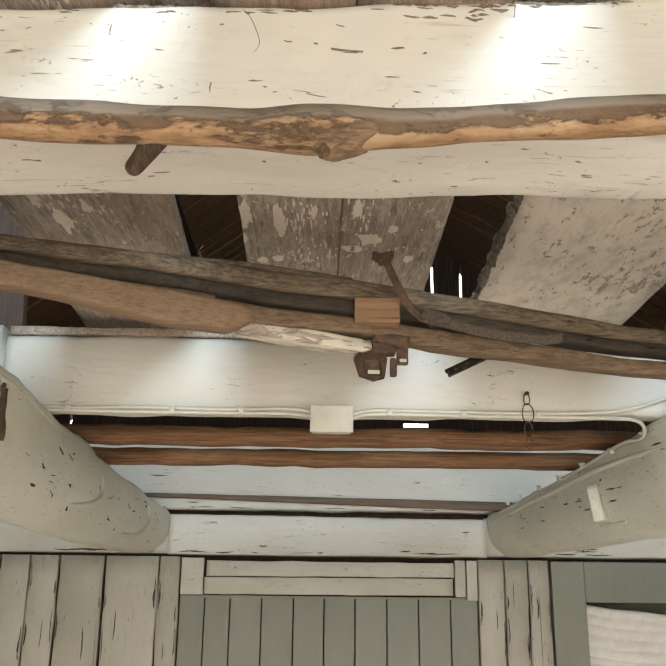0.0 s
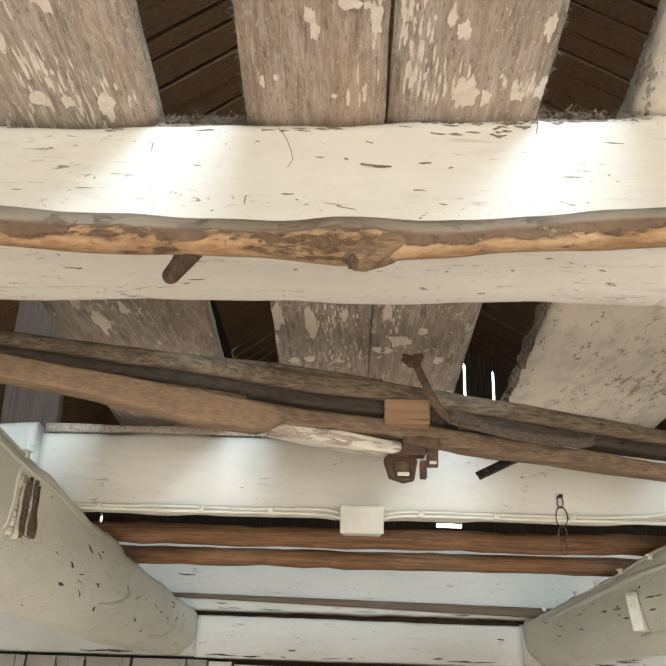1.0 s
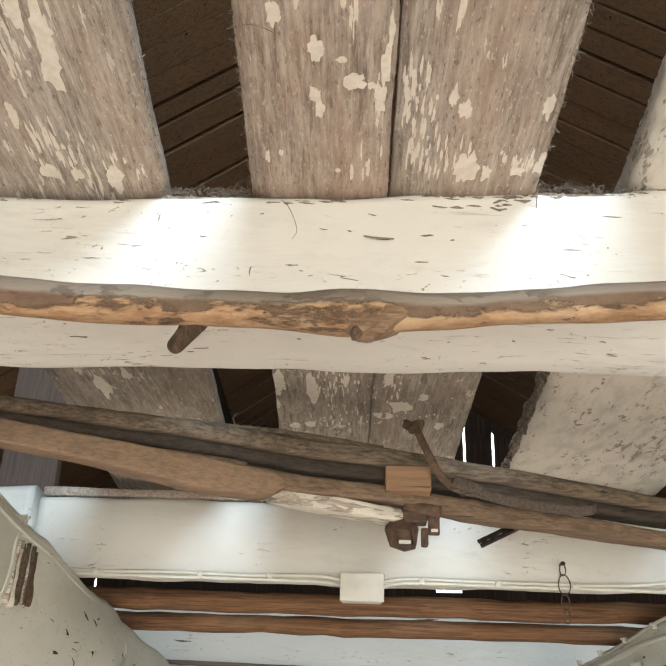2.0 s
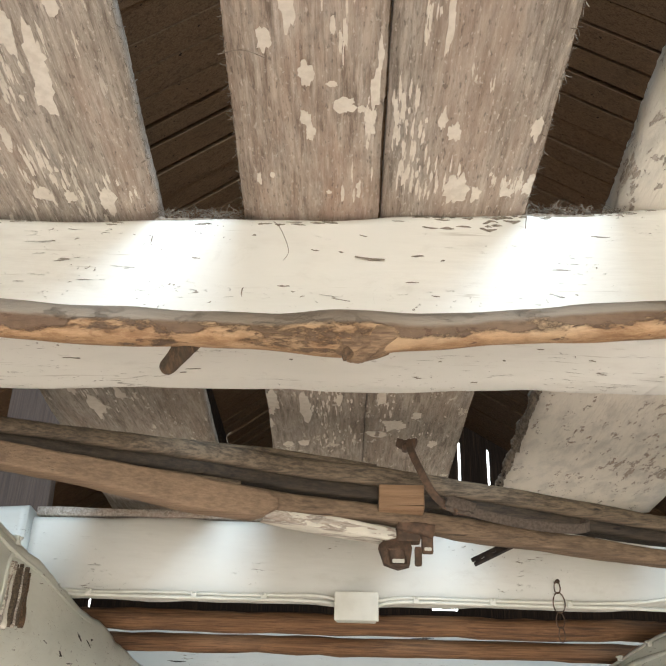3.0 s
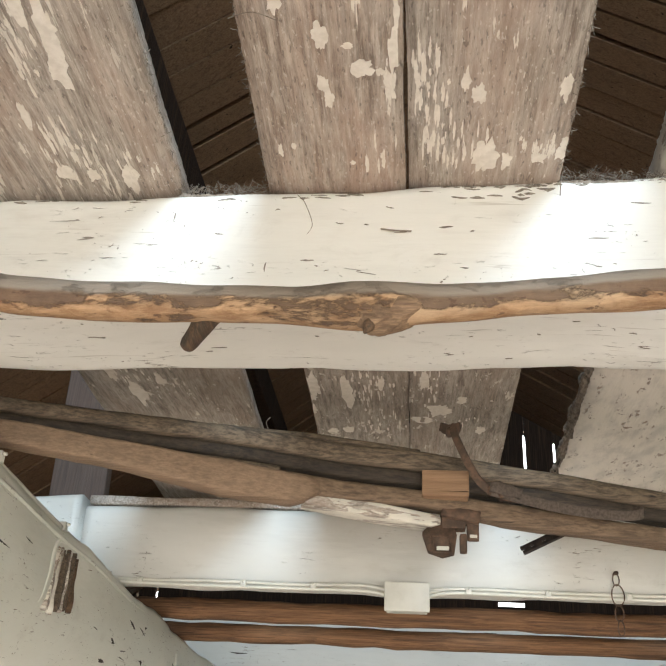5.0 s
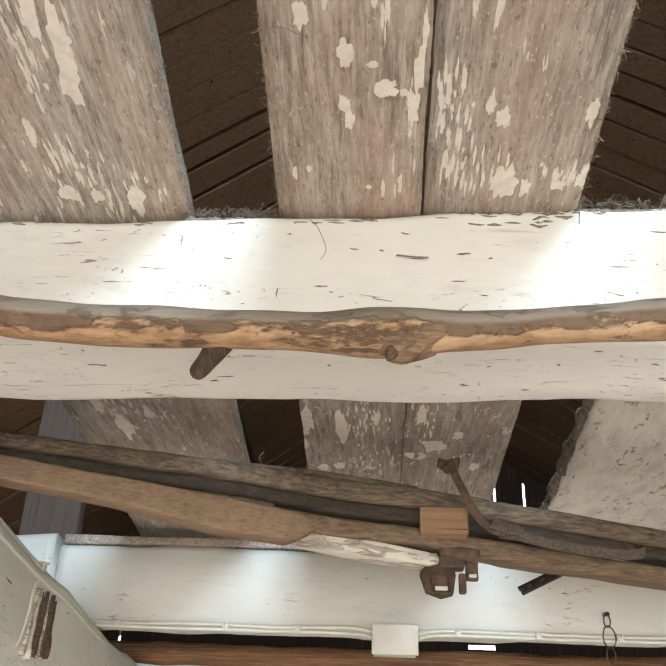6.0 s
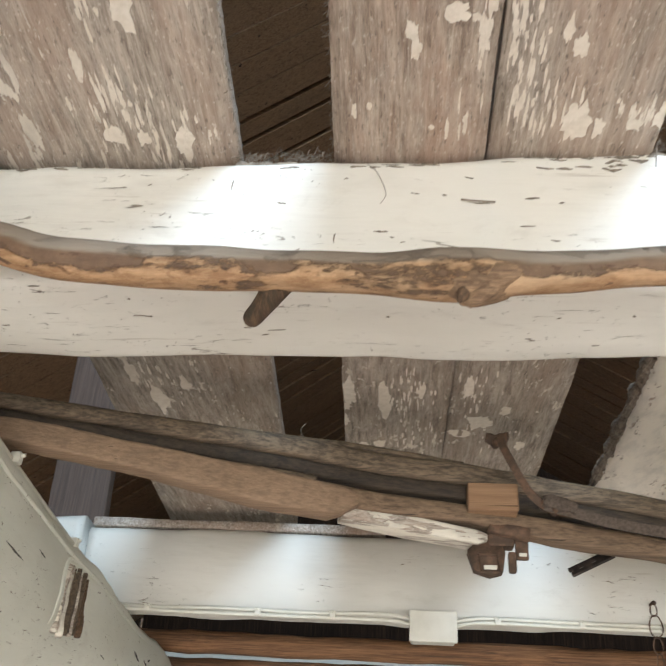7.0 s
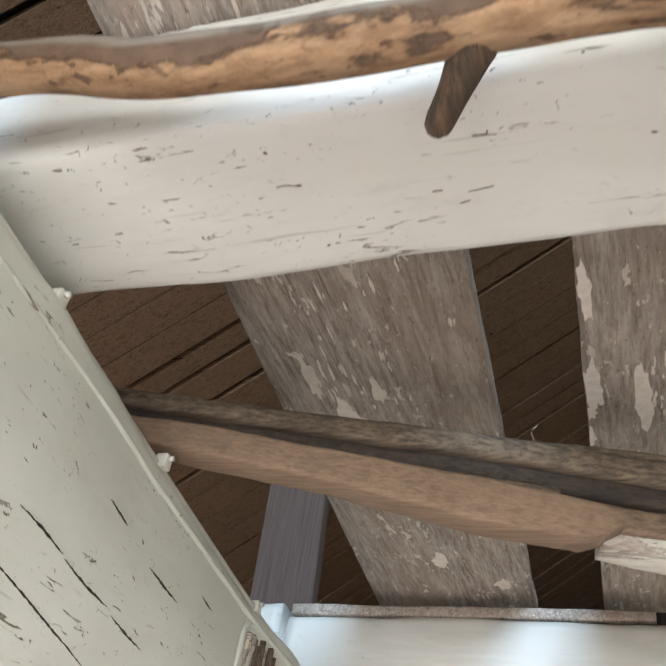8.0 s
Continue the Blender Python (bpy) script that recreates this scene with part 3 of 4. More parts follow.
cuboid("corner_block", (0.526, Y + 0.001, 1.802), (0.562, Y + 0.03, 1.922), LOG_W, door, "white painted block", 0.004)
cuboid("corner_block", (0.566, Y + 0.003, 1.792), (0.602, Y + 0.03, 1.922), LOG_W, door, "white painted block", 0.004)

window = empty("window_1")
tagged(window, "grey painted window with a gathered white curtain", "window", kind="structure")
for lo, hi in (((0.853, Y - 0.005, 0.9), (0.965, Y + 0.05, 1.922)), ((1.56, Y - 0.005, 0.9), (1.66, Y + 0.05, 1.922)), ((0.9652, Y - 0.005, 1.79), (1.5598, Y + 0.05, 1.922)), ((0.9652, Y - 0.005, 0.9), (1.5598, Y + 0.05, 0.98))):
    cuboid("window_frame", lo, hi, DOORG, window, bevel=0.004)
pane = cuboid("pane", (0.965, Y + 0.08, 0.98), (1.56, Y + 0.084, 1.79), GLASS, window, bevel=0)
pane.visible_shadow = False
rnd = random.Random(3)
folds = [rnd.uniform(0.024, 0.042) for _ in range(24)]
rings = []
for j in range(33):
    x = 0.962 + 0.6 * j / 32
    row, z = [], 1.786 - 0.07 * j / 32
    for k, h in enumerate(folds):
        for q in range(6):
            f = q / 6
            deep = 0.011 * abs(math.sin(math.pi * f)) ** 0.6 * (0.7 + 0.5 * noise.noise((j * 0.13, k * 3.1, 2)))
            row.append((x, Y + 0.055 - deep, z - h * f + 0.010 * noise.noise((j * 0.09, k * 0.35, 7))))
        z -= h
    back = [(a, Y + 0.062, c) for a, b, c in row[::-1]]
    rings.append(row + back)
tagged(part("curtain", loft(bmesh.new(), rings), CLOTH), "white cotton curtain gathered in level folds", "curtain")

# ---- loft post ----
post = part("loft_post", rough_beam(bmesh.new(), [((-0.638, 1.85, 2.1), 0.035, 0.124), ((-0.654, 1.85, 2.62), 0.035, 0.124), ((-0.678, 1.85, 3.40), 0.035, 0.124)], 0.004, 0.002, 41, 0.05), POSTW)
tagged(post, "grey-brown plank upright standing in the loft", "post")

# ---- long peeled pole in front of the joist ----
pole = empty("peeled_pole")
tagged(pole, "crooked peeled wooden pole with knots lying along the joist", "pole")
path = smooth_path([(-1.05, 0.59, 2.135), (-0.62, 0.588, 2.135), (-0.32, 0.584, 2.134), (-0.21, 0.589, 2.115), (-0.07, 0.594, 2.111), (0.057, 0.594, 2.110), (0.16, 0.594, 2.116), (0.28, 0.594, 2.126), (0.42, 0.596, 2.130), (0.66, 0.596, 2.126), (1.0, 0.598, 2.13)], 16)
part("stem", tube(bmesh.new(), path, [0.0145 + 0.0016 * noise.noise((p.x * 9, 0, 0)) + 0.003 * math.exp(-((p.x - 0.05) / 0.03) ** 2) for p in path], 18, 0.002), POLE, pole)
part("branch_stub", tube(bmesh.new(), smooth_path([(-0.064, 0.598, 2.109), (-0.076, 0.616, 2.1005), (-0.090, 0.637, 2.0965)], 6), [0.0105, 0.0112, 0.0110, 0.0100, 0.0092, 0.0086, 0.0081, 0.0077, 0.0073, 0.0070, 0.0067, 0.0058, 0.0035], 16, 0.0024, 4.0), STUBW, pole, "dark broken branch stub")
bm = bmesh.new()
made = bmesh.ops.create_icosphere(bm, subdivisions=4, radius=1.0)["verts"]
for v in made:
    q = v.co.copy()
    v.co = Vector((0.068 + 0.036 * q.x * (1 - 0.62 * max(0, -q.z)) - 0.012 * max(0, -q.z) ** 2, 0.592 + 0.0145 * q.y, 2.107 + (0.008 if q.z > 0 else 0.022) * q.z))
    v.co += q * 0.004 * (noise.noise(v.co * 90) + 0.6 * noise.noise(v.co * 210))
part("knot", bm, bare_wood("gnarled_knot_wood", "x", (0.15, 0.088, 0.047), (0.36, 0.23, 0.13), (0.09, 0.05, 0.03), 0.6), pole, "gnarled swelling with a broken tip")
part("knot_tip", tube(bmesh.new(), [(0.058, 0.586, 2.094), (0.055, 0.585, 2.087), (0.053, 0.584, 2.082)], [0.0065, 0.005, 0.0015], 12, 0.003, 2.0), STUBW, pole, "dark broken knot")


# ---- two brown poles behind the cable joist ----
for y, z, r, seed in ((1.97, 2.135, 0.0205, 3.0), (2.2, 2.124, 0.0195, 8.0)):
    path = [(-0.85 + 0.05 * k, y + 0.006 * noise.noise((k * 0.2, seed, 0)), z + 0.004 * noise.noise((k * 0.25, seed, 4))) for k in range(39)]
    tagged(part("roof_pole", tube(bmesh.new(), path, r * 1.1, 12, 0.004, seed), BROWN), "round brown pole lying across the two girders", "pole", "brown poles")


# ---- wooden implement stowed between the joists ----
def depth(x):
    return 1.062 + (0.2 if x > 0 else 0.36) * x


rack = empty("stowed_wooden_frame")
tagged(rack, "old wooden frame with two rails and rusty iron fittings", "wooden frame")


def rail(name, xs, material, label, thick, r, seed, dy=0.0):
    st = [((x, depth(x) + dy + thick / 2, (a + b) / 2), thick, b - a) for x, a, b in xs]
    return part(name, rough_beam(bmesh.new(), st, r, 0.0016, seed, 0.012, 16), material, rack, label)


UPPER = [(-0.72, 2.154, 2.185), (-0.37, 2.149, 2.179), (-0.117, 2.145, 2.184), (0.0, 2.140, 2.182), (0.1, 2.137, 2.180), (0.28, 2.126, 2.166), (0.47, 2.113, 2.148), (0.95, 2.104, 2.135)]
rail("upper_rail", [(x, a + (b - a) * 0.42, b) for x, a, b in UPPER], GREYWOOD, "grey weathered rail", 0.045, 0.006, 51)
# set-back lip, coloured dark to stand for shade under the rail
rail("rail_lip", [(x, a, a + (b - a) * 0.46) for x, a, b in UPPER], GROOVE_SHADE, "lower lip of the rail, darkened for its groove's shade", 0.03, 0.006, 52, 0.008)
rail("lower_rail", [(-0.72, 2.124, 2.153), (-0.37, 2.123, 2.149), (-0.24, 2.113, 2.143), (-0.138, 2.099, 2.138), (-0.060, 2.096, 2.132), (-0.044, 2.103, 2.130), (-0.03, 2.112, 2.124)], TAN, "tan plank with a broken end", 0.03, 0.004, 53, -0.006)
rail("lower_rail", [(-0.20, 2.122, 2.143), (-0.04, 2.112, 2.136), (0.0, 2.112, 2.135), (0.1, 2.112, 2.131), (0.2, 2.098, 2.124), (0.47, 2.083, 2.103), (0.95, 2.078, 2.098)], RAILW, "brown lower rail", 0.03, 0.005, 54, 0.004)
rail("top_lath", [(-0.17, 2.180, 2.186), (-0.05, 2.182, 2.192), (0.09, 2.180, 2.186)], GREYWOOD, "thin splintered lath", 0.05, 0.003, 57, 0.01)
rail("flaking_piece", [(-0.046, 2.102, 2.117), (0.03, 2.095, 2.114), (0.108, 2.088, 2.105), (0.118, 2.092, 2.101)], PEEL_CHIP, "splintered piece with flaking cream paint", 0.032, 0.003, 58, 0.012)
rail("splint", [(-0.27, 2.134, 2.136), (-0.2, 2.130, 2.140), (-0.1, 2.128, 2.141), (-0.075, 2.128, 2.140)], GREYWOOD, "thin grey splint between the rails", 0.02, 0.002, 59, -0.002)
b0 = cuboid("spacer_block", (0.098, 1.072, 2.120), (0.155, 1.112, 2.152), BLOCKW, rack, "fresh yellowish wooden block", 0.002)


def band(path, width, thick, across):
    pts = smooth_path(path, 6)
    rings = []
    for n, p in enumerate(pts):
        run = (pts[min(n + 1, len(pts) - 1)] - pts[max(n - 1, 0)]).normalized()
        a = Vector(across)
        a = (a - run * a.dot(run)).normalized() * width / 2
        nrm = run.cross(a).normalized() * thick / 2
        rings.append([p - a - nrm, p + a - nrm, p + a + nrm, p - a + nrm])
    return loft(bmesh.new(), rings)


part("iron_strap", band([(0.136, 1.062, 2.205), (0.139, 1.058, 2.19), (0.147, 1.052, 2.168), (0.156, 1.05, 2.148), (0.167, 1.05, 2.130), (0.185, 1.054, 2.118), (0.212, 1.06, 2.113)], 0.009, 0.0035, (0.8, -0.5, 0.3)), IRON, rack, "bent rusty iron strap", smooth=False)
part("iron_strap", band([(0.180, 1.052, 2.120), (0.20, 1.054, 2.116), (0.25, 1.066, 2.108), (0.30, 1.078, 2.104), (0.335, 1.086, 2.104), (0.355, 1.090, 2.107), (0.362, 1.096, 2.113), (0.356, 1.106, 2.116)], 0.0115, 0.004, (0.1, -0.25, 1)), STRAPIRON, rack, "rusty iron strap with a curled end", smooth=False)
part("strap_clamp", rough_beam(bmesh.new(), [((0.178, 1.048, 2.124), 0.006, 0.012), ((0.195, 1.049, 2.121), 0.008, 0.016), ((0.214, 1.052, 2.116), 0.006, 0.011)], 0.002, 0.003, 75, 0.003, 90), STRAPIRON, rack, "hammered clamp round the strap")
part("strap_foot", rough_beam(bmesh.new(), [((0.122, 1.074, 2.208), 0.008, 0.010), ((0.143, 1.064, 2.200), 0.006, 0.014)], 0.002, 0.004, 76, 0.003, 80), IRON, rack, "rusted plate at the strap's end")
for at in ((0.132, 1.068, 2.202), (0.192, 1.052, 2.116), (0.18, 1.052, 2.122)):
    part("rivet", tube(bmesh.new(), [(at[0], at[1] + 0.012, at[2]), (at[0], at[1] - 0.003, at[2]), (at[0], at[1] - 0.006, at[2])], [0.0048, 0.0046, 0.003], 10), IRON, rack, "rusty rivet")
# pierced bar: two edges joined by bridges, so that the holes go through
bm = bmesh.new()
a, b = Vector((0.228, 1.182, 2.083)), Vector((0.279, 1.18, 2.108))
run = (b - a).normalized()
wide = (Vector((0.4, -0.6, -0.8)) - run * Vector((0.4, -0.6, -0.8)).dot(run)).normalized()
deep = run.cross(wide)
for f0, f1, w0, w1 in ((0, 1, -0.0065, -0.002), (0, 1, 0.002, 0.0065), (0.06, 0.2, -0.002, 0.002), (0.3, 0.5, -0.002, 0.002), (0.6, 1, -0.002, 0.002)):
    ring = lambda f: [a.lerp(b, f) + wide * w + deep * d for w, d in ((w0, -0.002), (w1, -0.002), (w1, 0.002), (w0, 0.002))]
    loft(bm, [ring(f0), ring(f1)])
part("iron_arm", bm, BLACKIRON, rack, "pierced black iron bar", smooth=False)

# rusty lock case under the rail
lock = empty("lock_case")
lock.parent = rack
lock["label"] = "rusty iron lock case with slots"
bm = bmesh.new()
ring = [(0.099, 2.083), (0.112, 2.096), (0.136, 2.094), (0.141, 2.080), (0.138, 2.060), (0.124, 2.056), (0.106, 2.062)]
loft(bm, [[(x, 1.103, z) for x, z in ring], [(x, 1.106 + 0.018, z) for x, z in ring]])
part("case", bm, IRON, lock)
cuboid("neck", (0.122, 1.102, 2.088), (0.152, 1.122, 2.118), IRON, lock, bevel=0.003)
# pale plates stand for the bright background seen through open slots
cuboid("slot_plate", (0.116, 1.100, 2.0605), (0.131, 1.1028, 2.0655), PLASTIC, lock, "pale plate standing for the bright view through a slot", 0.001)
cuboid("tongue", (0.144, 1.10, 2.058), (0.153, 1.11, 2.082), IRON, lock, bevel=0.003)
cuboid("lug", (0.153, 1.105, 2.074), (0.168, 1.112, 2.098), IRON, lock, bevel=0.003)
cuboid("slot_plate", (0.1565, 1.1035, 2.0775), (0.1655, 1.1052, 2.0815), PLASTIC, lock, "pale plate standing for the bright view through a slot", 0.001)
tube_rim = [(0.110, 1.101, 2.078), (0.131, 1.101, 2.078), (0.134, 1.101, 2.059), (0.112, 1.101, 2.058), (0.110, 1.101, 2.078)]
part("case_rim", tube(bmesh.new(), tube_rim, 0.0018, 6), IRON, lock)
part("wrapped_rust", rough_beam(bmesh.new(), [((0.122, 1.104, 2.108), 0.024, 0.012), ((0.168, 1.108, 2.101), 0.024, 0.016)], 0.003, 0.003, 71, 0.006, 40), IRON, lock, "rusted plate holding the case to the rail")

# ---- lath lying on the cable joist ----
tagged(part("lath", rough_beam(bmesh.new(), [((-0.5, 1.558, 2.2475), 0.022, 0.015), ((-0.1, 1.56, 2.2475), 0.022, 0.015), ((0.0, 1.56, 2.2465), 0.022, 0.013)], 0.003, 0.002, 61, 0.02), PEEL), "thin weathered lath lying on the joist", "lath")

# ---- cables and junction box ----
jbox = empty("junction_box", (0, 0, 0))
tagged(jbox, "yellowed white plastic junction box under the joist", "junction box")
cuboid("body", (0.044, 1.513, 2.064), (0.112, 1.544, 2.108), PLASTIC, jbox, bevel=0.003)
cuboid("lid", (0.041, 1.506, 2.062), (0.115, 1.5128, 2.109), PLASTIC, jbox, bevel=0.002)


def cable(points, label, r=0.0034):
    return tagged(part("cable", tube(bmesh.new(), smooth_path(points, 8), r, 8), PLASTIC), label, "cable", "cables")


cable([(-0.445, 1.535, 2.108), (-0.38, 1.537, 2.1045), (-0.25, 1.538, 2.107), (-0.12, 1.537, 2.105), (0.0, 1.535, 2.107), (0.044, 1.53, 2.100)], "white plastic cable clipped along the joist")
cable([(-0.445, 1.533, 2.100), (-0.3, 1.537, 2.099), (-0.12, 1.537, 2.0985), (0.0, 1.535, 2.098), (0.044, 1.53, 2.092)], "white plastic cable clipped along the joist")
cable([(0.112, 1.53, 2.098), (0.16, 1.538, 2.107), (0.3, 1.538, 2.106), (0.5, 1.538, 2.106), (0.6, 1.538, 2.115), (0.68, 1.538, 2.14), (0.78, 1.538, 2.18)], "white plastic cable rising across the joist")
cable([(0.112, 1.53, 2.090), (0.16, 1.537, 2.100), (0.35, 1.538, 2.099), (0.55, 1.538, 2.099), (0.615, 1.55, 2.098), (0.64, 1.575, 2.088), (0.648, 1.62, 2.078), (0.652, 1.75, 2.088), (0.662, 2.2, 2.08), (0.65, 3.05, 2.066)], "white plastic cable running on along the girder")
cable([(-0.305, 0.2, 2.101), (-0.340, 0.66, 2.098), (-0.366, 0.91, 2.098), (-0.392, 1.19, 2.098), (-0.42, 1.5, 2.101), (-0.445, 1.56, 2.108)], "white plastic cable clipped along the girder edge", 0.0026)


def clip(at, turn=0.0):
    bm = box(bmesh.new(), (-0.005, -0.006, -0.006), (0.005, 0.004, 0.006), 0.0015)
    bmesh.ops.create_cone(bm, segments=8, radius1=0.0022, radius2=0.0022, depth=0.004, cap_ends=True, matrix=Matrix.Translation((0.0, -0.0075, 0.003)) @ Matrix.Rotation(radians(90), 4, "X"))
    ob = part("cable_clip", bm, PLASTIC)
    ob.matrix_basis = pose(*at, 0, 0, turn)
    return tagged(ob, "small white plastic cable clip", "cable clip", "cable clips")


for x in (-0.38, -0.2, -0.08, 0.18, 0.31, 0.44):
    clip((x, 1.537, 2.103))
for at in ((-0.363, 0.91, 2.1), (-0.392, 1.19, 2.1), (-0.43, 1.5, 2.104), (-0.345, 0.72, 2.1)):
    clip(at, 90)
for y in (1.62, 1.8, 2.0, 2.2, 2.4, 2.6, 2.8):
    clip((0.655, y, 2.085), -90)

# ---- nail with a wire ring on the cable joist ----
ring_thing = empty("wire_ring")
tagged(ring_thing, "rusty wire ring hanging from a nail in the joist", "wire ring")
part("nail", tube(bmesh.new(), [(0.42, 1.56, 2.142), (0.42, 1.525, 2.138), (0.42, 1.523, 2.138)], [0.002, 0.002, 0.004], 8), IRON, ring_thing)


def loop(cx, cz, rx, rz, y, r=0.0011):
    pts = [(cx + rx * math.cos(a), y + 0.002 * math.sin(2 * a), cz + rz * math.sin(a)) for a in [2 * math.pi * k / 24 for k in range(25)]]
    return tube(bmesh.new(), pts, r, 6)


part("wire_loop", loop(0.42, 2.13, 0.005, 0.011, 1.53), IRON, ring_thing)
part("wire_loop", loop(0.421, 2.104, 0.010, 0.017, 1.53), IRON, ring_thing)
part("wire_loop", loop(0.421, 2.076, 0.007, 0.013, 1.532), IRON, ring_thing)
part("wire_loop", loop(0.422, 2.053, 0.005, 0.012, 1.534), IRON, ring_thing)


# ---- dust, straw and cobweb on the joist ----
def fluff(name, count, x0, x1, y0, y1, z, length, seed, label, down=0.2):
    rnd = random.Random(seed)
    bm = bmesh.new()
    for _ in range(count):
        p = Vector((rnd.uniform(x0, x1), rnd.uniform(y0, y1), z + rnd.uniform(-0.001, 0.002)))
        d = Vector((rnd.gauss(0, 1), rnd.gauss(-0.4, 0.7), rnd.gauss(0.1 - down, 0.55))).normalized() * length * rnd.choice((0.25, 0.35, 0.5, 0.85))
        bend = Vector((rnd.gauss(0, 1), rnd.gauss(0, 1), rnd.gauss(0, 1))) * length * 0.12
        tube(bm, [p, p + d * 0.5 + bend, p + d], rnd.uniform(0.0001, 0.00024), 3)
    rings = []
    for j in range(121):
        x = x0 + (x1 - x0) * j / 120
        h = (0.0005 + 0.006 * abs(noise.noise((x * 60, seed, 0))) + 0.005 * abs(noise.noise((x * 130, seed, 3)))) * min(1, 6 * j / 120, 6 * (120 - j) / 120)
        rings.append([(x, y0 + 0.001 + 0.004 * noise.noise((x * 150, 5, seed)), z - 0.006), (x, y0 + 0.014, z + h), (x, y1 - 0.004, z + h * 0.8), (x, y1 + 0.002, z - 0.004)])
    loft(bm, rings)
    return tagged(part(name, bm, DUST), label, "dust", kind="stuff")


fluff("dust_fluff", 900, -0.116, -0.036, 0.634, 0.665, 2.249, 0.011, 1, "grey dust and straw caught on the joist")
fluff("dust_fluff", 900, 0.206, 0.295, 0.634, 0.665, 2.260, 0.012, 2, "grey dust and straw caught on the joist")
fluff("dust_fluff", 300, -0.405, -0.316, 0.634, 0.665, 2.247, 0.010, 3, "grey dust and straw caught on the joist")


# ---- bare notch and batten on the girders ----
notch = empty("bare_notch")
tagged(notch, "splintered bare notch in the painted girder", "notch")
rnd = random.Random(9)
GX = -0.377
for k in range(11):
    y0 = 1.172 + 0.0072 * k
    z0 = 1.985 + rnd.uniform(-0.006, 0.005) + 0.0014 * k
    z1 = 2.070 + rnd.uniform(-0.008, 0.004)
    part("splinter", rough_beam(bmesh.new(), [((GX - 0.004 + rnd.uniform(-0.003, 0.003), y0 - 0.012, z0), 0.0075, 0.0075), ((GX - 0.008 + rnd.uniform(-0.002, 0.002), y0, z1), 0.007, 0.007)], 0.001, 0.0016, k, 0.006, 40), PEEL_CHIP if k in (0, 1, 2, 6) else GREYWOOD if k < 9 else STUBW, notch)
batten = part("batten", rough_beam(bmesh.new(), [((0.675, 1.945, 1.955), 0.095, 0.024), ((0.667, 1.95, 2.03), 0.09, 0.024)], 0.003, 0.002, 5, 0.01, 15), GIRDER)
tagged(batten, "short painted batten nailed on the girder face", "batten")

# ---- single straws and hairs ----
def straw(points, r=0.00045):
    return tagged(part("straw", tube(bmesh.new(), smooth_path(points, 5), r, 4), DUST), "thin dry straw hanging from the boards", "straw", "straws")


straw([(-0.012, 0.634, 2.241), (-0.004, 0.627, 2.228), (0.004, 0.625, 2.205), (0.0, 0.627, 2.196)], 0.0003)
straw([(0.06, 0.630, 2.203), (0.072, 0.628, 2.2), (0.085, 0.629, 2.2)], 0.0008)
straw([(-0.038, 0.45, 2.249), (-0.02, 0.44, 2.243), (-0.005, 0.45, 2.246)])
straw([(-0.085, 1.05, 2.18), (-0.095, 1.04, 2.196), (-0.09, 1.038, 2.204)], 0.0007)
straw([(-0.30, 0.985, 2.125), (-0.285, 0.98, 2.129), (-0.265, 0.985, 2.136)], 0.0006)
straw([(0.212, 0.632, 2.262), (0.207, 0.622, 2.25), (0.205, 0.626, 2.232)])
fluff("dust_fluff", 120, 0.575, 0.72, 0.64, 0.665, 2.26, 0.010, 5, "grey dust and straw caught on the joist")

# ---- bright hazy distance beyond the far gable ----
haze_m = bpy.data.materials.new("bright_haze")
haze_m.use_nodes = True
hb = haze_m.node_tree.nodes["Principled BSDF"]
hb.inputs["Base Color"].default_value = (0.9, 0.93, 0.95, 1)
hb.inputs["Emission Color"].default_value = (0.95, 0.98, 1, 1)
hb.inputs["Emission Strength"].default_value = 3.0
bm = bmesh.new()
loft(bm, [[(-14, 16, -1), (14, 16, -1), (14, 16.2, -1), (-14, 16.2, -1)], [(-14, 16, 13), (14, 16, 13), (14, 16.2, 13), (-14, 16.2, 13)]])
tagged(part("backdrop", bm, haze_m, smooth=False), "bright hazy sky beyond the far gable", "sky", kind="structure")


# ---- flaked-off spots and checks in the paint ----
from mathutils.bvhtree import BVHTree

BARE = plain("bare_wood_in_flaked_spots", (0.16, 0.13, 0.10), 0.9, 0.0, (0.36, 0.31, 0.24), 400)


DEEP = plain("dark_open_check", (0.035, 0.026, 0.019), 0.95, 0.0, (0.07, 0.054, 0.04), 150)


def tree_of(ob):
    return BVHTree.FromPolygons([v.co for v in ob.data.vertices], [tuple(p.vertices) for p in ob.data.polygons])


def flaked(ob, tree, start, way, run, length, width, seed, name="flaked_spot"):
    """A thin ragged spot of bare wood that lies on the surface met from start along way; run is its long direction."""
    run, way = Vector(run).normalized(), Vector(way).normalized()
    side = run.cross(way).normalized()
    rnd = random.Random(seed)
    bend = rnd.uniform(-0.25, 0.25) * width * 3
    count = max(5, int(length / 0.003))
    rings = []
    for j in range(count + 1):
        f = j / count
        half = width / 2 * (0.25 + math.sin(math.pi * f)) * (0.55 + 0.9 * rnd.random())
        mid = Vector(start) + run * (f - 0.5) * length + side * (bend * math.sin(3 * f) + rnd.uniform(-0.2, 0.2) * width)
        row = []
        for q in (-1, 1):
            hit = tree.ray_cast(mid + side * half * q, way, 1.0)
            if hit[0] is None:
                return None
            row.append((hit[0], hit[1] if hit[1].dot(way) < 0 else -hit[1]))
        (a, na), (b, nb) = row
        rings.append([a + na * 0.0005, b + nb * 0.0005, b - nb * 0.001, a - na * 0.001])
    return part(name, loft(bmesh.new(), rings), DEEP if name == "check" else BARE, ob, smooth=False)


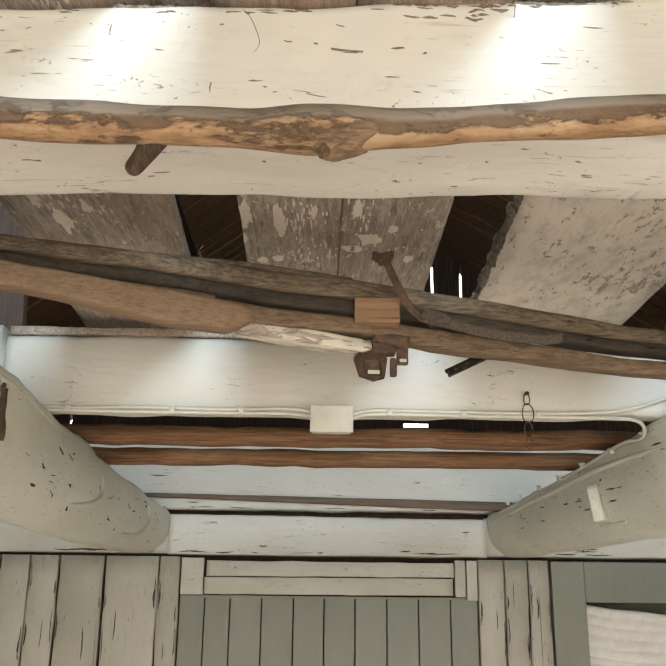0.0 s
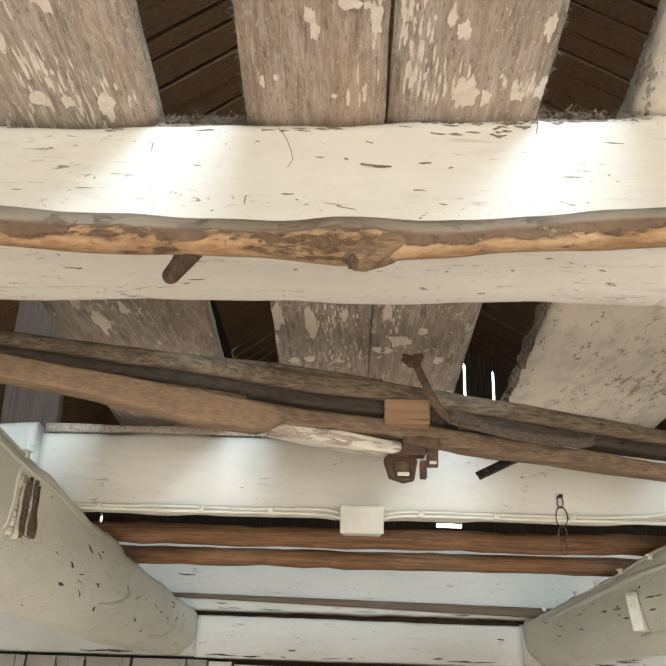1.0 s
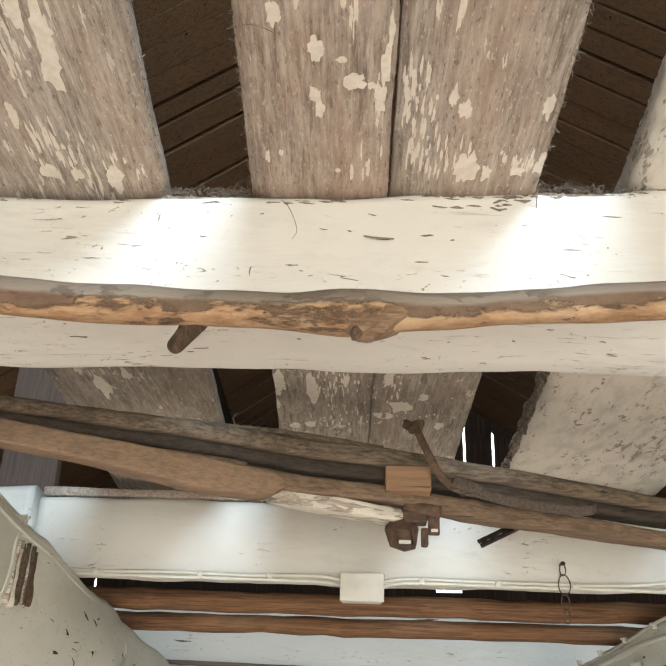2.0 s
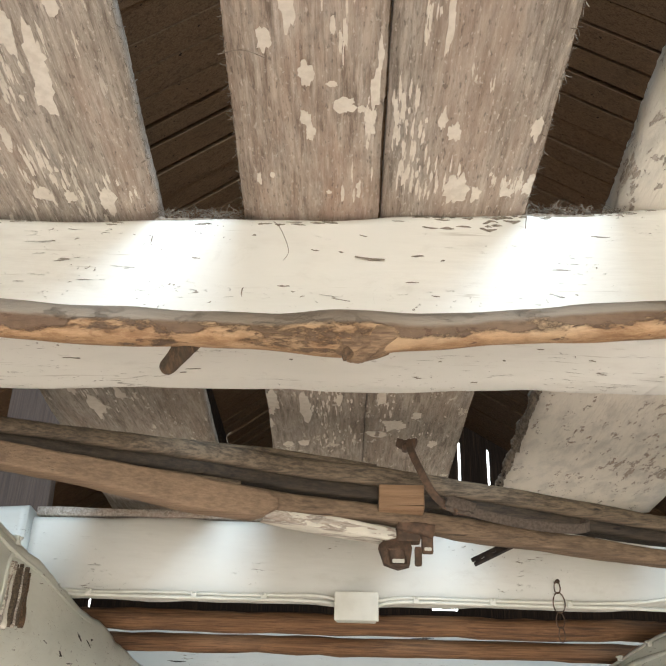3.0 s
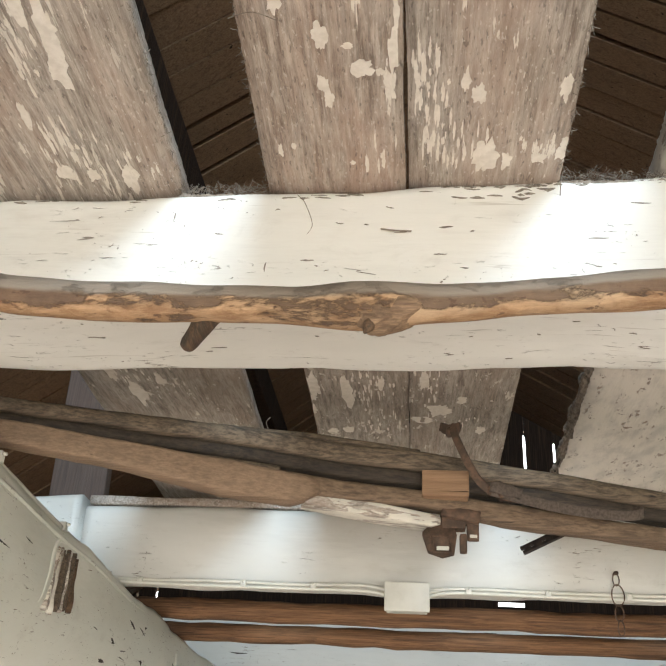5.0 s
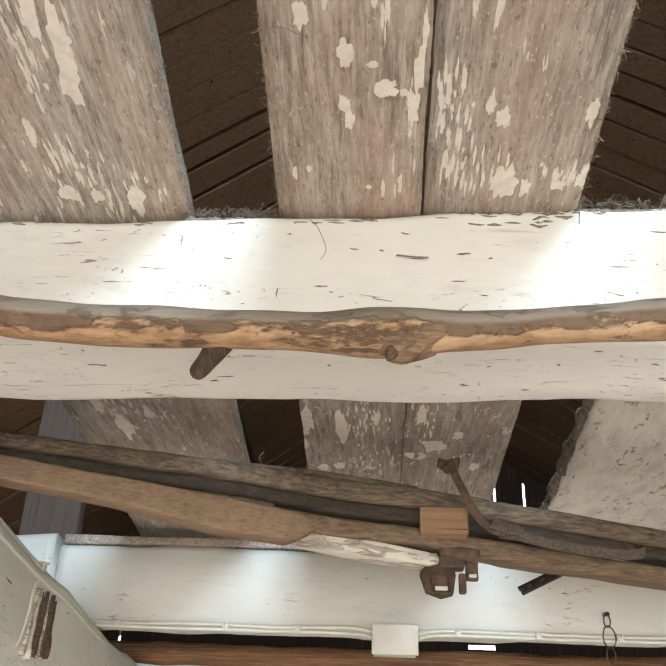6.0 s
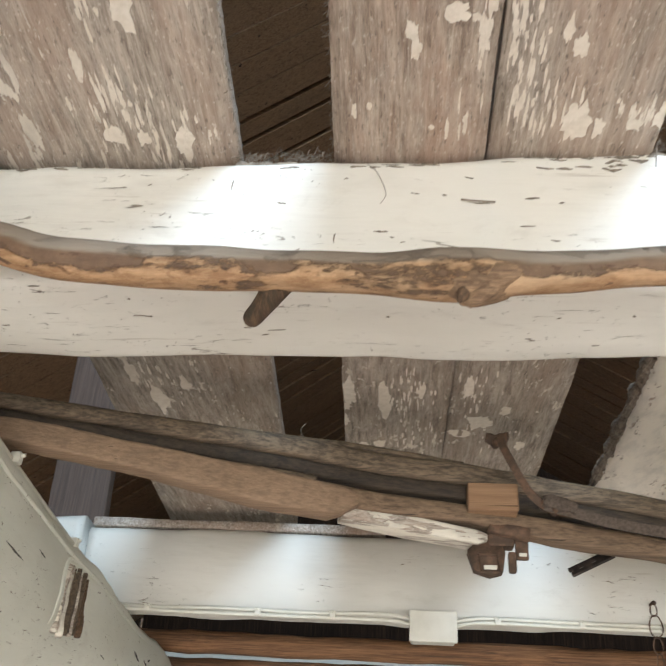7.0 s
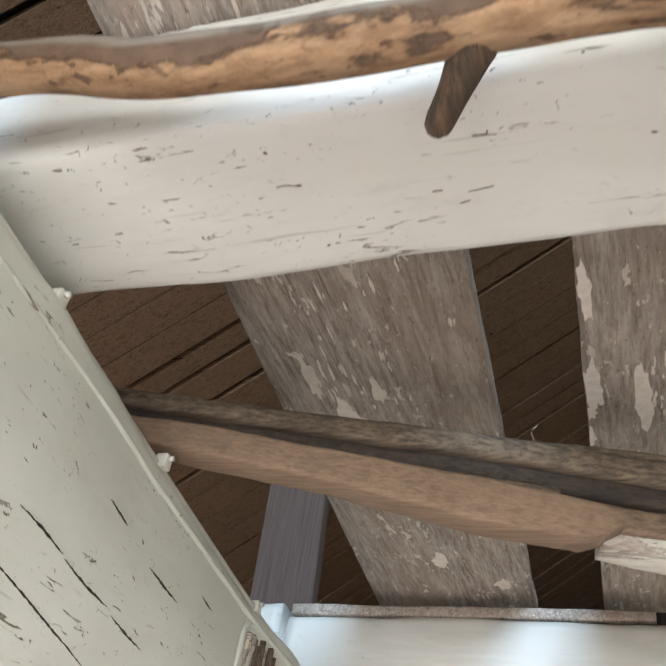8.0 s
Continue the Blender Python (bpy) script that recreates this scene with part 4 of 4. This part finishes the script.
main = bpy.data.objects["joist"]
tree = tree_of(main)
UPRIGHT = {0, 11}
for k, (x, z) in enumerate([(-0.033, 2.168), (0.009, 2.169), (0.017, 2.164), (0.026, 2.21), (0.048, 2.209), (0.113, 2.205), (0.134, 2.201), (0.127, 2.166), (0.049, 2.162), (0.108, 2.179), (0.234, 2.196), (-0.115, 2.219), (0.076, 2.201), (-0.075, 2.201), (0.067, 2.226), (-0.027, 2.224), (0.271, 2.231), (0.001, 2.174)]):
    rnd = random.Random(k)
    flaked(main, tree, (x, 0.5, z), (0, 1, 0), (0.1, 0, 1) if k in UPRIGHT else (1, 0, rnd.uniform(-0.3, 0.3)), 0.009 if k in UPRIGHT else rnd.choice((0.004, 0.007, 0.011, 0.016)), rnd.uniform(0.0005, 0.0012), k)
for k, (x, y) in enumerate([(-0.184, 0.679), (0.168, 0.715), (0.188, 0.673), (0.214, 0.651), (0.261, 0.669), (-0.09, 0.709), (0.007, 0.681), (0.134, 0.677), (-0.103, 0.699), (-0.08, 0.701), (-0.297, 0.697), (-0.177, 0.68), (-0.31, 0.646), (-0.254, 0.64)]):
    rnd = random.Random(50 + k)
    flaked(main, tree, (x, y, 2.0), (0, 0, 1), (1, rnd.uniform(-0.25, 0.25), 0), rnd.choice((0.003, 0.006, 0.009, 0.014)), rnd.uniform(0.0005, 0.0011), 70 + k)
# scuffed strip along the joist's upper edge
rnd = random.Random(77)
for k in range(44):
    x = rnd.uniform(-0.34, 0.36)
    flaked(main, tree, (x, 0.5, 2.2385 - 0.004 * rnd.random() + max(0, x) * 0.07), (0, 1, 0), (1, 0, rnd.uniform(-0.1, 0.1)), rnd.uniform(0.004, 0.014), rnd.uniform(0.0006, 0.0022), 200 + k)
for k in range(15):
    x = rnd.uniform(0.115, 0.215)
    flaked(main, tree, (x, 0.5, 2.2465 - 0.014 * rnd.random() ** 2 + 0.03 * (x - 0.115)), (0, 1, 0), (1, 0, rnd.uniform(-0.2, 0.2)), rnd.uniform(0.004, 0.016), rnd.uniform(0.001, 0.003), 260 + k)
# black checks between and in the planks and logs of the front wall
rnd = random.Random(31)
for ob in list(front.children):
    xs = [v.co.x for v in ob.data.vertices]
    x0, x1 = min(xs), max(xs)
    if ob.name.startswith("plank") and x1 - x0 < 0.3 and -1.1 < x0 < 0.9:
        tree = tree_of(ob)
        for k in range(5):
            near = x0 + 0.007 if k % 2 else x1 - 0.007
            flaked(ob, tree, (near if k < 4 else rnd.uniform(x0 + 0.015, x1 - 0.015), 2.9, rnd.uniform(1.62, 1.86)), (0, 1, 0), (rnd.uniform(-0.04, 0.04), 0, 1), rnd.uniform(0.03, 0.11), rnd.uniform(0.0016, 0.005), 600 + k, "check")
    elif ob.name.startswith(("plate_log", "upper_log")):
        tree = tree_of(ob)
        zs = [v.co.z for v in ob.data.vertices]
        for k in range(14):
            flaked(ob, tree, (rnd.uniform(max(x0, -0.9) + 0.05, min(x1, 1.1) - 0.05), 2.9, rnd.choice((rnd.uniform(min(zs) + 0.015, max(zs) - 0.015), min(zs) + 0.013))), (0, 1, 0), (1, 0, rnd.uniform(-0.05, 0.05)), rnd.uniform(0.02, 0.09), rnd.uniform(0.0015, 0.0045), 700 + k, "check")
log = bpy.data.objects["girder"]
tree = tree_of(log)
for k, (y, z, n) in enumerate([(0.865, 2.032, 0.035), (0.962, 2.022, 0.06), (0.80, 1.985, 0.06), (0.87, 1.982, 0.07), (0.945, 1.978, 0.06), (1.05, 2.045, 0.03), (1.4, 2.0, 0.03), (1.62, 1.985, 0.04), (1.9, 2.0, 0.02), (2.2, 1.97, 0.03)]):
    flaked(log, tree, (0.0, y, z), (-1, 0, 0), (0, 1, -0.03), n, 0.0011, 300 + k, "check")
flaked(log, tree, (0.0, 0.85, 1.955), (-1, 0, 0), (0, 1, -0.07), 0.2, 0.0007, 330, "check")


def ridge(ob, tree, way, points, r):
    """A ridge of old paint along points (y, z) of a girder's face."""
    path = []
    for q in smooth_path([(0, y, z) for y, z in points], 5):
        hit = tree.ray_cast(Vector((0.1, q.y, q.z)), Vector(way), 2.0)
        if hit[0] is not None:
            path.append(hit[0])
    if len(path) > 3:
        part("paint_ridge", tube(bmesh.new(), path, [r * (0.4 + math.sin(math.pi * k / (len(path) - 1))) for k in range(len(path))], 7, r * 0.5), GIRDER, ob)


ridge(log, tree, (-1, 0, 0), [(2.69, 2.055), (2.71, 2.01), (2.63, 1.965), (2.45, 1.955)], 0.006)
ridge(log, tree, (-1, 0, 0), [(2.03, 2.05), (2.02, 2.01), (1.94, 1.98), (1.80, 1.965)], 0.006)
ridge(log, tree, (-1, 0, 0), [(0.62, 2.075), (0.9, 2.078), (1.3, 2.08), (1.7, 2.08)], 0.0022)
ridge(log, tree, (-1, 0, 0), [(1.14, 1.99), (1.15, 2.04), (1.17, 2.075), (1.24, 2.078)], 0.0028)
for k in range(26):
    rnd = random.Random(500 + k)
    flaked(log, tree, (0.0, rnd.uniform(1.5, 2.9), rnd.uniform(1.955, 2.06)), (-1, 0, 0), (0, 1, rnd.uniform(-0.4, 0.2)), rnd.uniform(0.01, 0.05), rnd.uniform(0.001, 0.004), 520 + k, "check")
log = bpy.data.objects["girder.001"]
tree = tree_of(log)
for k in range(26):
    rnd = random.Random(400 + k)
    flaked(log, tree, (0.3, rnd.uniform(1.5, 2.9), rnd.uniform(1.99, 2.06)), (1, 0, 0), (0, 1, 0.05), rnd.uniform(0.01, 0.06), rnd.uniform(0.001, 0.003), 420 + k, "check")


ridge(log, tree, (1, 0, 0), [(1.86, 1.95), (1.95, 1.95), (2.02, 1.952)], 0.004)
ridge(log, tree, (1, 0, 0), [(1.55, 2.05), (1.9, 2.065), (2.4, 2.06), (2.9, 2.05)], 0.005)


# ---- flakes of paint still clinging to the loft boards ----
def paint_flake(board, tree, x, y, wide, long, seed, lean=0.0):
    """A ragged chip of paint, drawn out along the board, on the underside of the board."""
    rnd = random.Random(seed)
    low, top = [], []
    for k in range(32):
        a = 2 * math.pi * k / 32
        at = Vector((math.cos(a), math.sin(a), seed * 1.3))
        r = 0.5 + 0.30 * noise.noise(at * 1.4) + 0.16 * noise.noise(at * 3.7) + 0.10 * noise.noise(at * 8.0) + rnd.uniform(-0.03, 0.03)
        v = long * r * math.sin(a)
        for q in (1.0, 0.8, 0.6, 0.4, 0.2, 0.05):
            hit = tree.ray_cast(Vector((x + q * (wide * r * math.cos(a) + lean * v), y + v * q, 2.0)), Vector((0, 0, 1)), 0.5)
            if hit[0] is not None:
                break
        if hit[0] is None:
            return None
        low.append(hit[0] - Vector((0, 0, 0.0005)))
        top.append(hit[0] + Vector((0, 0, 0.001)))
    return part("paint_flake", loft(bmesh.new(), [low, top]), FLAKE, board, smooth=False)


def flakes_on(name, spots, seed):
    board = bpy.data.objects[name]
    tree = tree_of(board)
    for k, (x, y, wide, long) in enumerate(spots):
        paint_flake(board, tree, x, y, wide, long, seed + k, -0.06 if x < -0.1 else 0.0)


def streaks_on(name, fields, seed):
    """Fields of thin streaks: centre, half size along x and y, and how many."""
    board = bpy.data.objects[name]
    tree = tree_of(board)
    rnd = random.Random(seed)
    for x, y, dx, dy, count in fields:
        for k in range(count):
            paint_flake(board, tree, x + rnd.gauss(0, 0.5) * dx, y + rnd.gauss(0, 0.5) * dy, rnd.uniform(0.0010, 0.0032), rnd.uniform(0.005, 0.024), seed + 100 + k + int(1000 * abs(x)))


flakes_on("ceiling_board", [(-0.164, 0.455, 0.016, 0.055), (-0.171, 0.492, 0.016, 0.034), (-0.153, 0.618, 0.014, 0.036), (-0.207, 0.609, 0.014, 0.02), (-0.141, 0.40, 0.010, 0.03), (-0.178, 0.43, 0.009, 0.04), (-0.185, 0.612, 0.010, 0.018), (-0.215, 0.537, 0.008, 0.03)], 20)
streaks_on("ceiling_board", [(-0.20, 0.57, 0.03, 0.05, 34), (-0.195, 0.44, 0.025, 0.06, 22), (-0.145, 0.60, 0.02, 0.03, 10)], 40)
flakes_on("ceiling_board.001", [(-0.006, 0.437, 0.0095, 0.02), (0.012, 0.410, 0.010, 0.032), (0.022, 0.467, 0.010, 0.022), (0.050, 0.499, 0.016, 0.019), (0.021, 0.513, 0.008, 0.016), (0.024, 0.528, 0.007, 0.018), (-0.020, 0.586, 0.004, 0.013), (-0.009, 0.581, 0.004, 0.007), (0.0405, 0.477, 0.008, 0.005), (0.0745, 0.450, 0.0035, 0.026), (0.0715, 0.487, 0.006, 0.044), (0.068, 0.515, 0.006, 0.024), (0.062, 0.503, 0.005, 0.008), (0.037, 0.603, 0.004, 0.005)], 60)
streaks_on("ceiling_board.001", [(0.069, 0.51, 0.006, 0.03, 12), (0.05, 0.43, 0.012, 0.04, 10), (0.06, 0.60, 0.012, 0.02, 8)], 80)
flakes_on("ceiling_board.002", [(0.120, 0.425, 0.0052, 0.062), (0.143, 0.600, 0.020, 0.044), (0.134, 0.530, 0.010, 0.024), (0.1026, 0.492, 0.004, 0.025), (0.124, 0.516, 0.006, 0.022), (0.205, 0.595, 0.014, 0.026), (0.196, 0.525, 0.008, 0.024), (0.186, 0.602, 0.012, 0.012), (0.160, 0.606, 0.008, 0.018), (0.205, 0.482, 0.005, 0.006)], 120)
streaks_on("ceiling_board.002", [(0.092, 0.52, 0.007, 0.035, 24), (0.106, 0.56, 0.012, 0.05, 22), (0.125, 0.59, 0.02, 0.03, 18), (0.185, 0.59, 0.02, 0.02, 16), (0.105, 0.41, 0.008, 0.02, 7)], 140)
flakes_on("ceiling_board.003", [(-0.283, 1.094, 0.02, 0.07), (-0.30, 1.02, 0.012, 0.07), (-0.25, 0.80, 0.03, 0.04), (-0.17, 0.80, 0.014, 0.03), (-0.24, 1.05, 0.012, 0.03), (-0.26, 1.44, 0.02, 0.05), (-0.19, 1.52, 0.02, 0.03)], 160)
streaks_on("ceiling_board.003", [(-0.27, 1.02, 0.04, 0.09, 30), (-0.2, 0.85, 0.05, 0.08, 20)], 180)
flakes_on("ceiling_board.004", [(-0.043, 1.07, 0.020, 0.075), (-0.049, 1.112, 0.014, 0.022), (-0.052, 1.155, 0.012, 0.034), (0.0, 1.09, 0.015, 0.09), (-0.007, 1.23, 0.014, 0.03), (-0.03, 1.235, 0.014, 0.02), (-0.036, 0.82, 0.014, 0.06), (-0.04, 0.93, 0.012, 0.07), (-0.05, 1.38, 0.028, 0.09), (0.045, 1.06, 0.008, 0.04)], 200)
streaks_on("ceiling_board.004", [(0.03, 1.06, 0.03, 0.08, 44), (0.05, 1.2, 0.03, 0.05, 16)], 220)
flakes_on("ceiling_board.005", [(0.122, 1.145, 0.030, 0.04), (0.097, 1.185, 0.03, 0.022), (0.15, 1.11, 0.012, 0.02), (0.182, 1.222, 0.014, 0.03), (0.10, 1.04, 0.010, 0.05)], 240)
streaks_on("ceiling_board.005", [(0.11, 1.08, 0.02, 0.07, 30), (0.15, 1.2, 0.03, 0.05, 14)], 260)

# ---- torn fibres along the sawn edges of the boards ----
for name, x_of, seed in (("ceiling_board", lambda y: -0.114 - 0.045 * (y - 0.63), 1), ("ceiling_board.001", lambda y: -0.038 - 0.028 * (y - 0.63), 2), ("ceiling_board.002", lambda y: 0.208 + 0.022 * (y - 0.63), 3)):
    rnd = random.Random(seed)
    bm = bmesh.new()
    for _ in range(170):
        y = rnd.uniform(0.36, 0.63)
        p = Vector((x_of(y), y, rise(y) + rnd.uniform(0.002, 0.012)))
        d = Vector((rnd.gauss(0, 0.0022), rnd.gauss(0, 0.0035), rnd.gauss(-0.001, 0.002)))
        tube(bm, [p, p + d * 0.6 + Vector((0, 0, -0.0005)), p + d], rnd.uniform(0.00015, 0.0004), 3)
    tagged(part("torn_fibres", bm, DUST, bpy.data.objects[name]), kind="stuff")
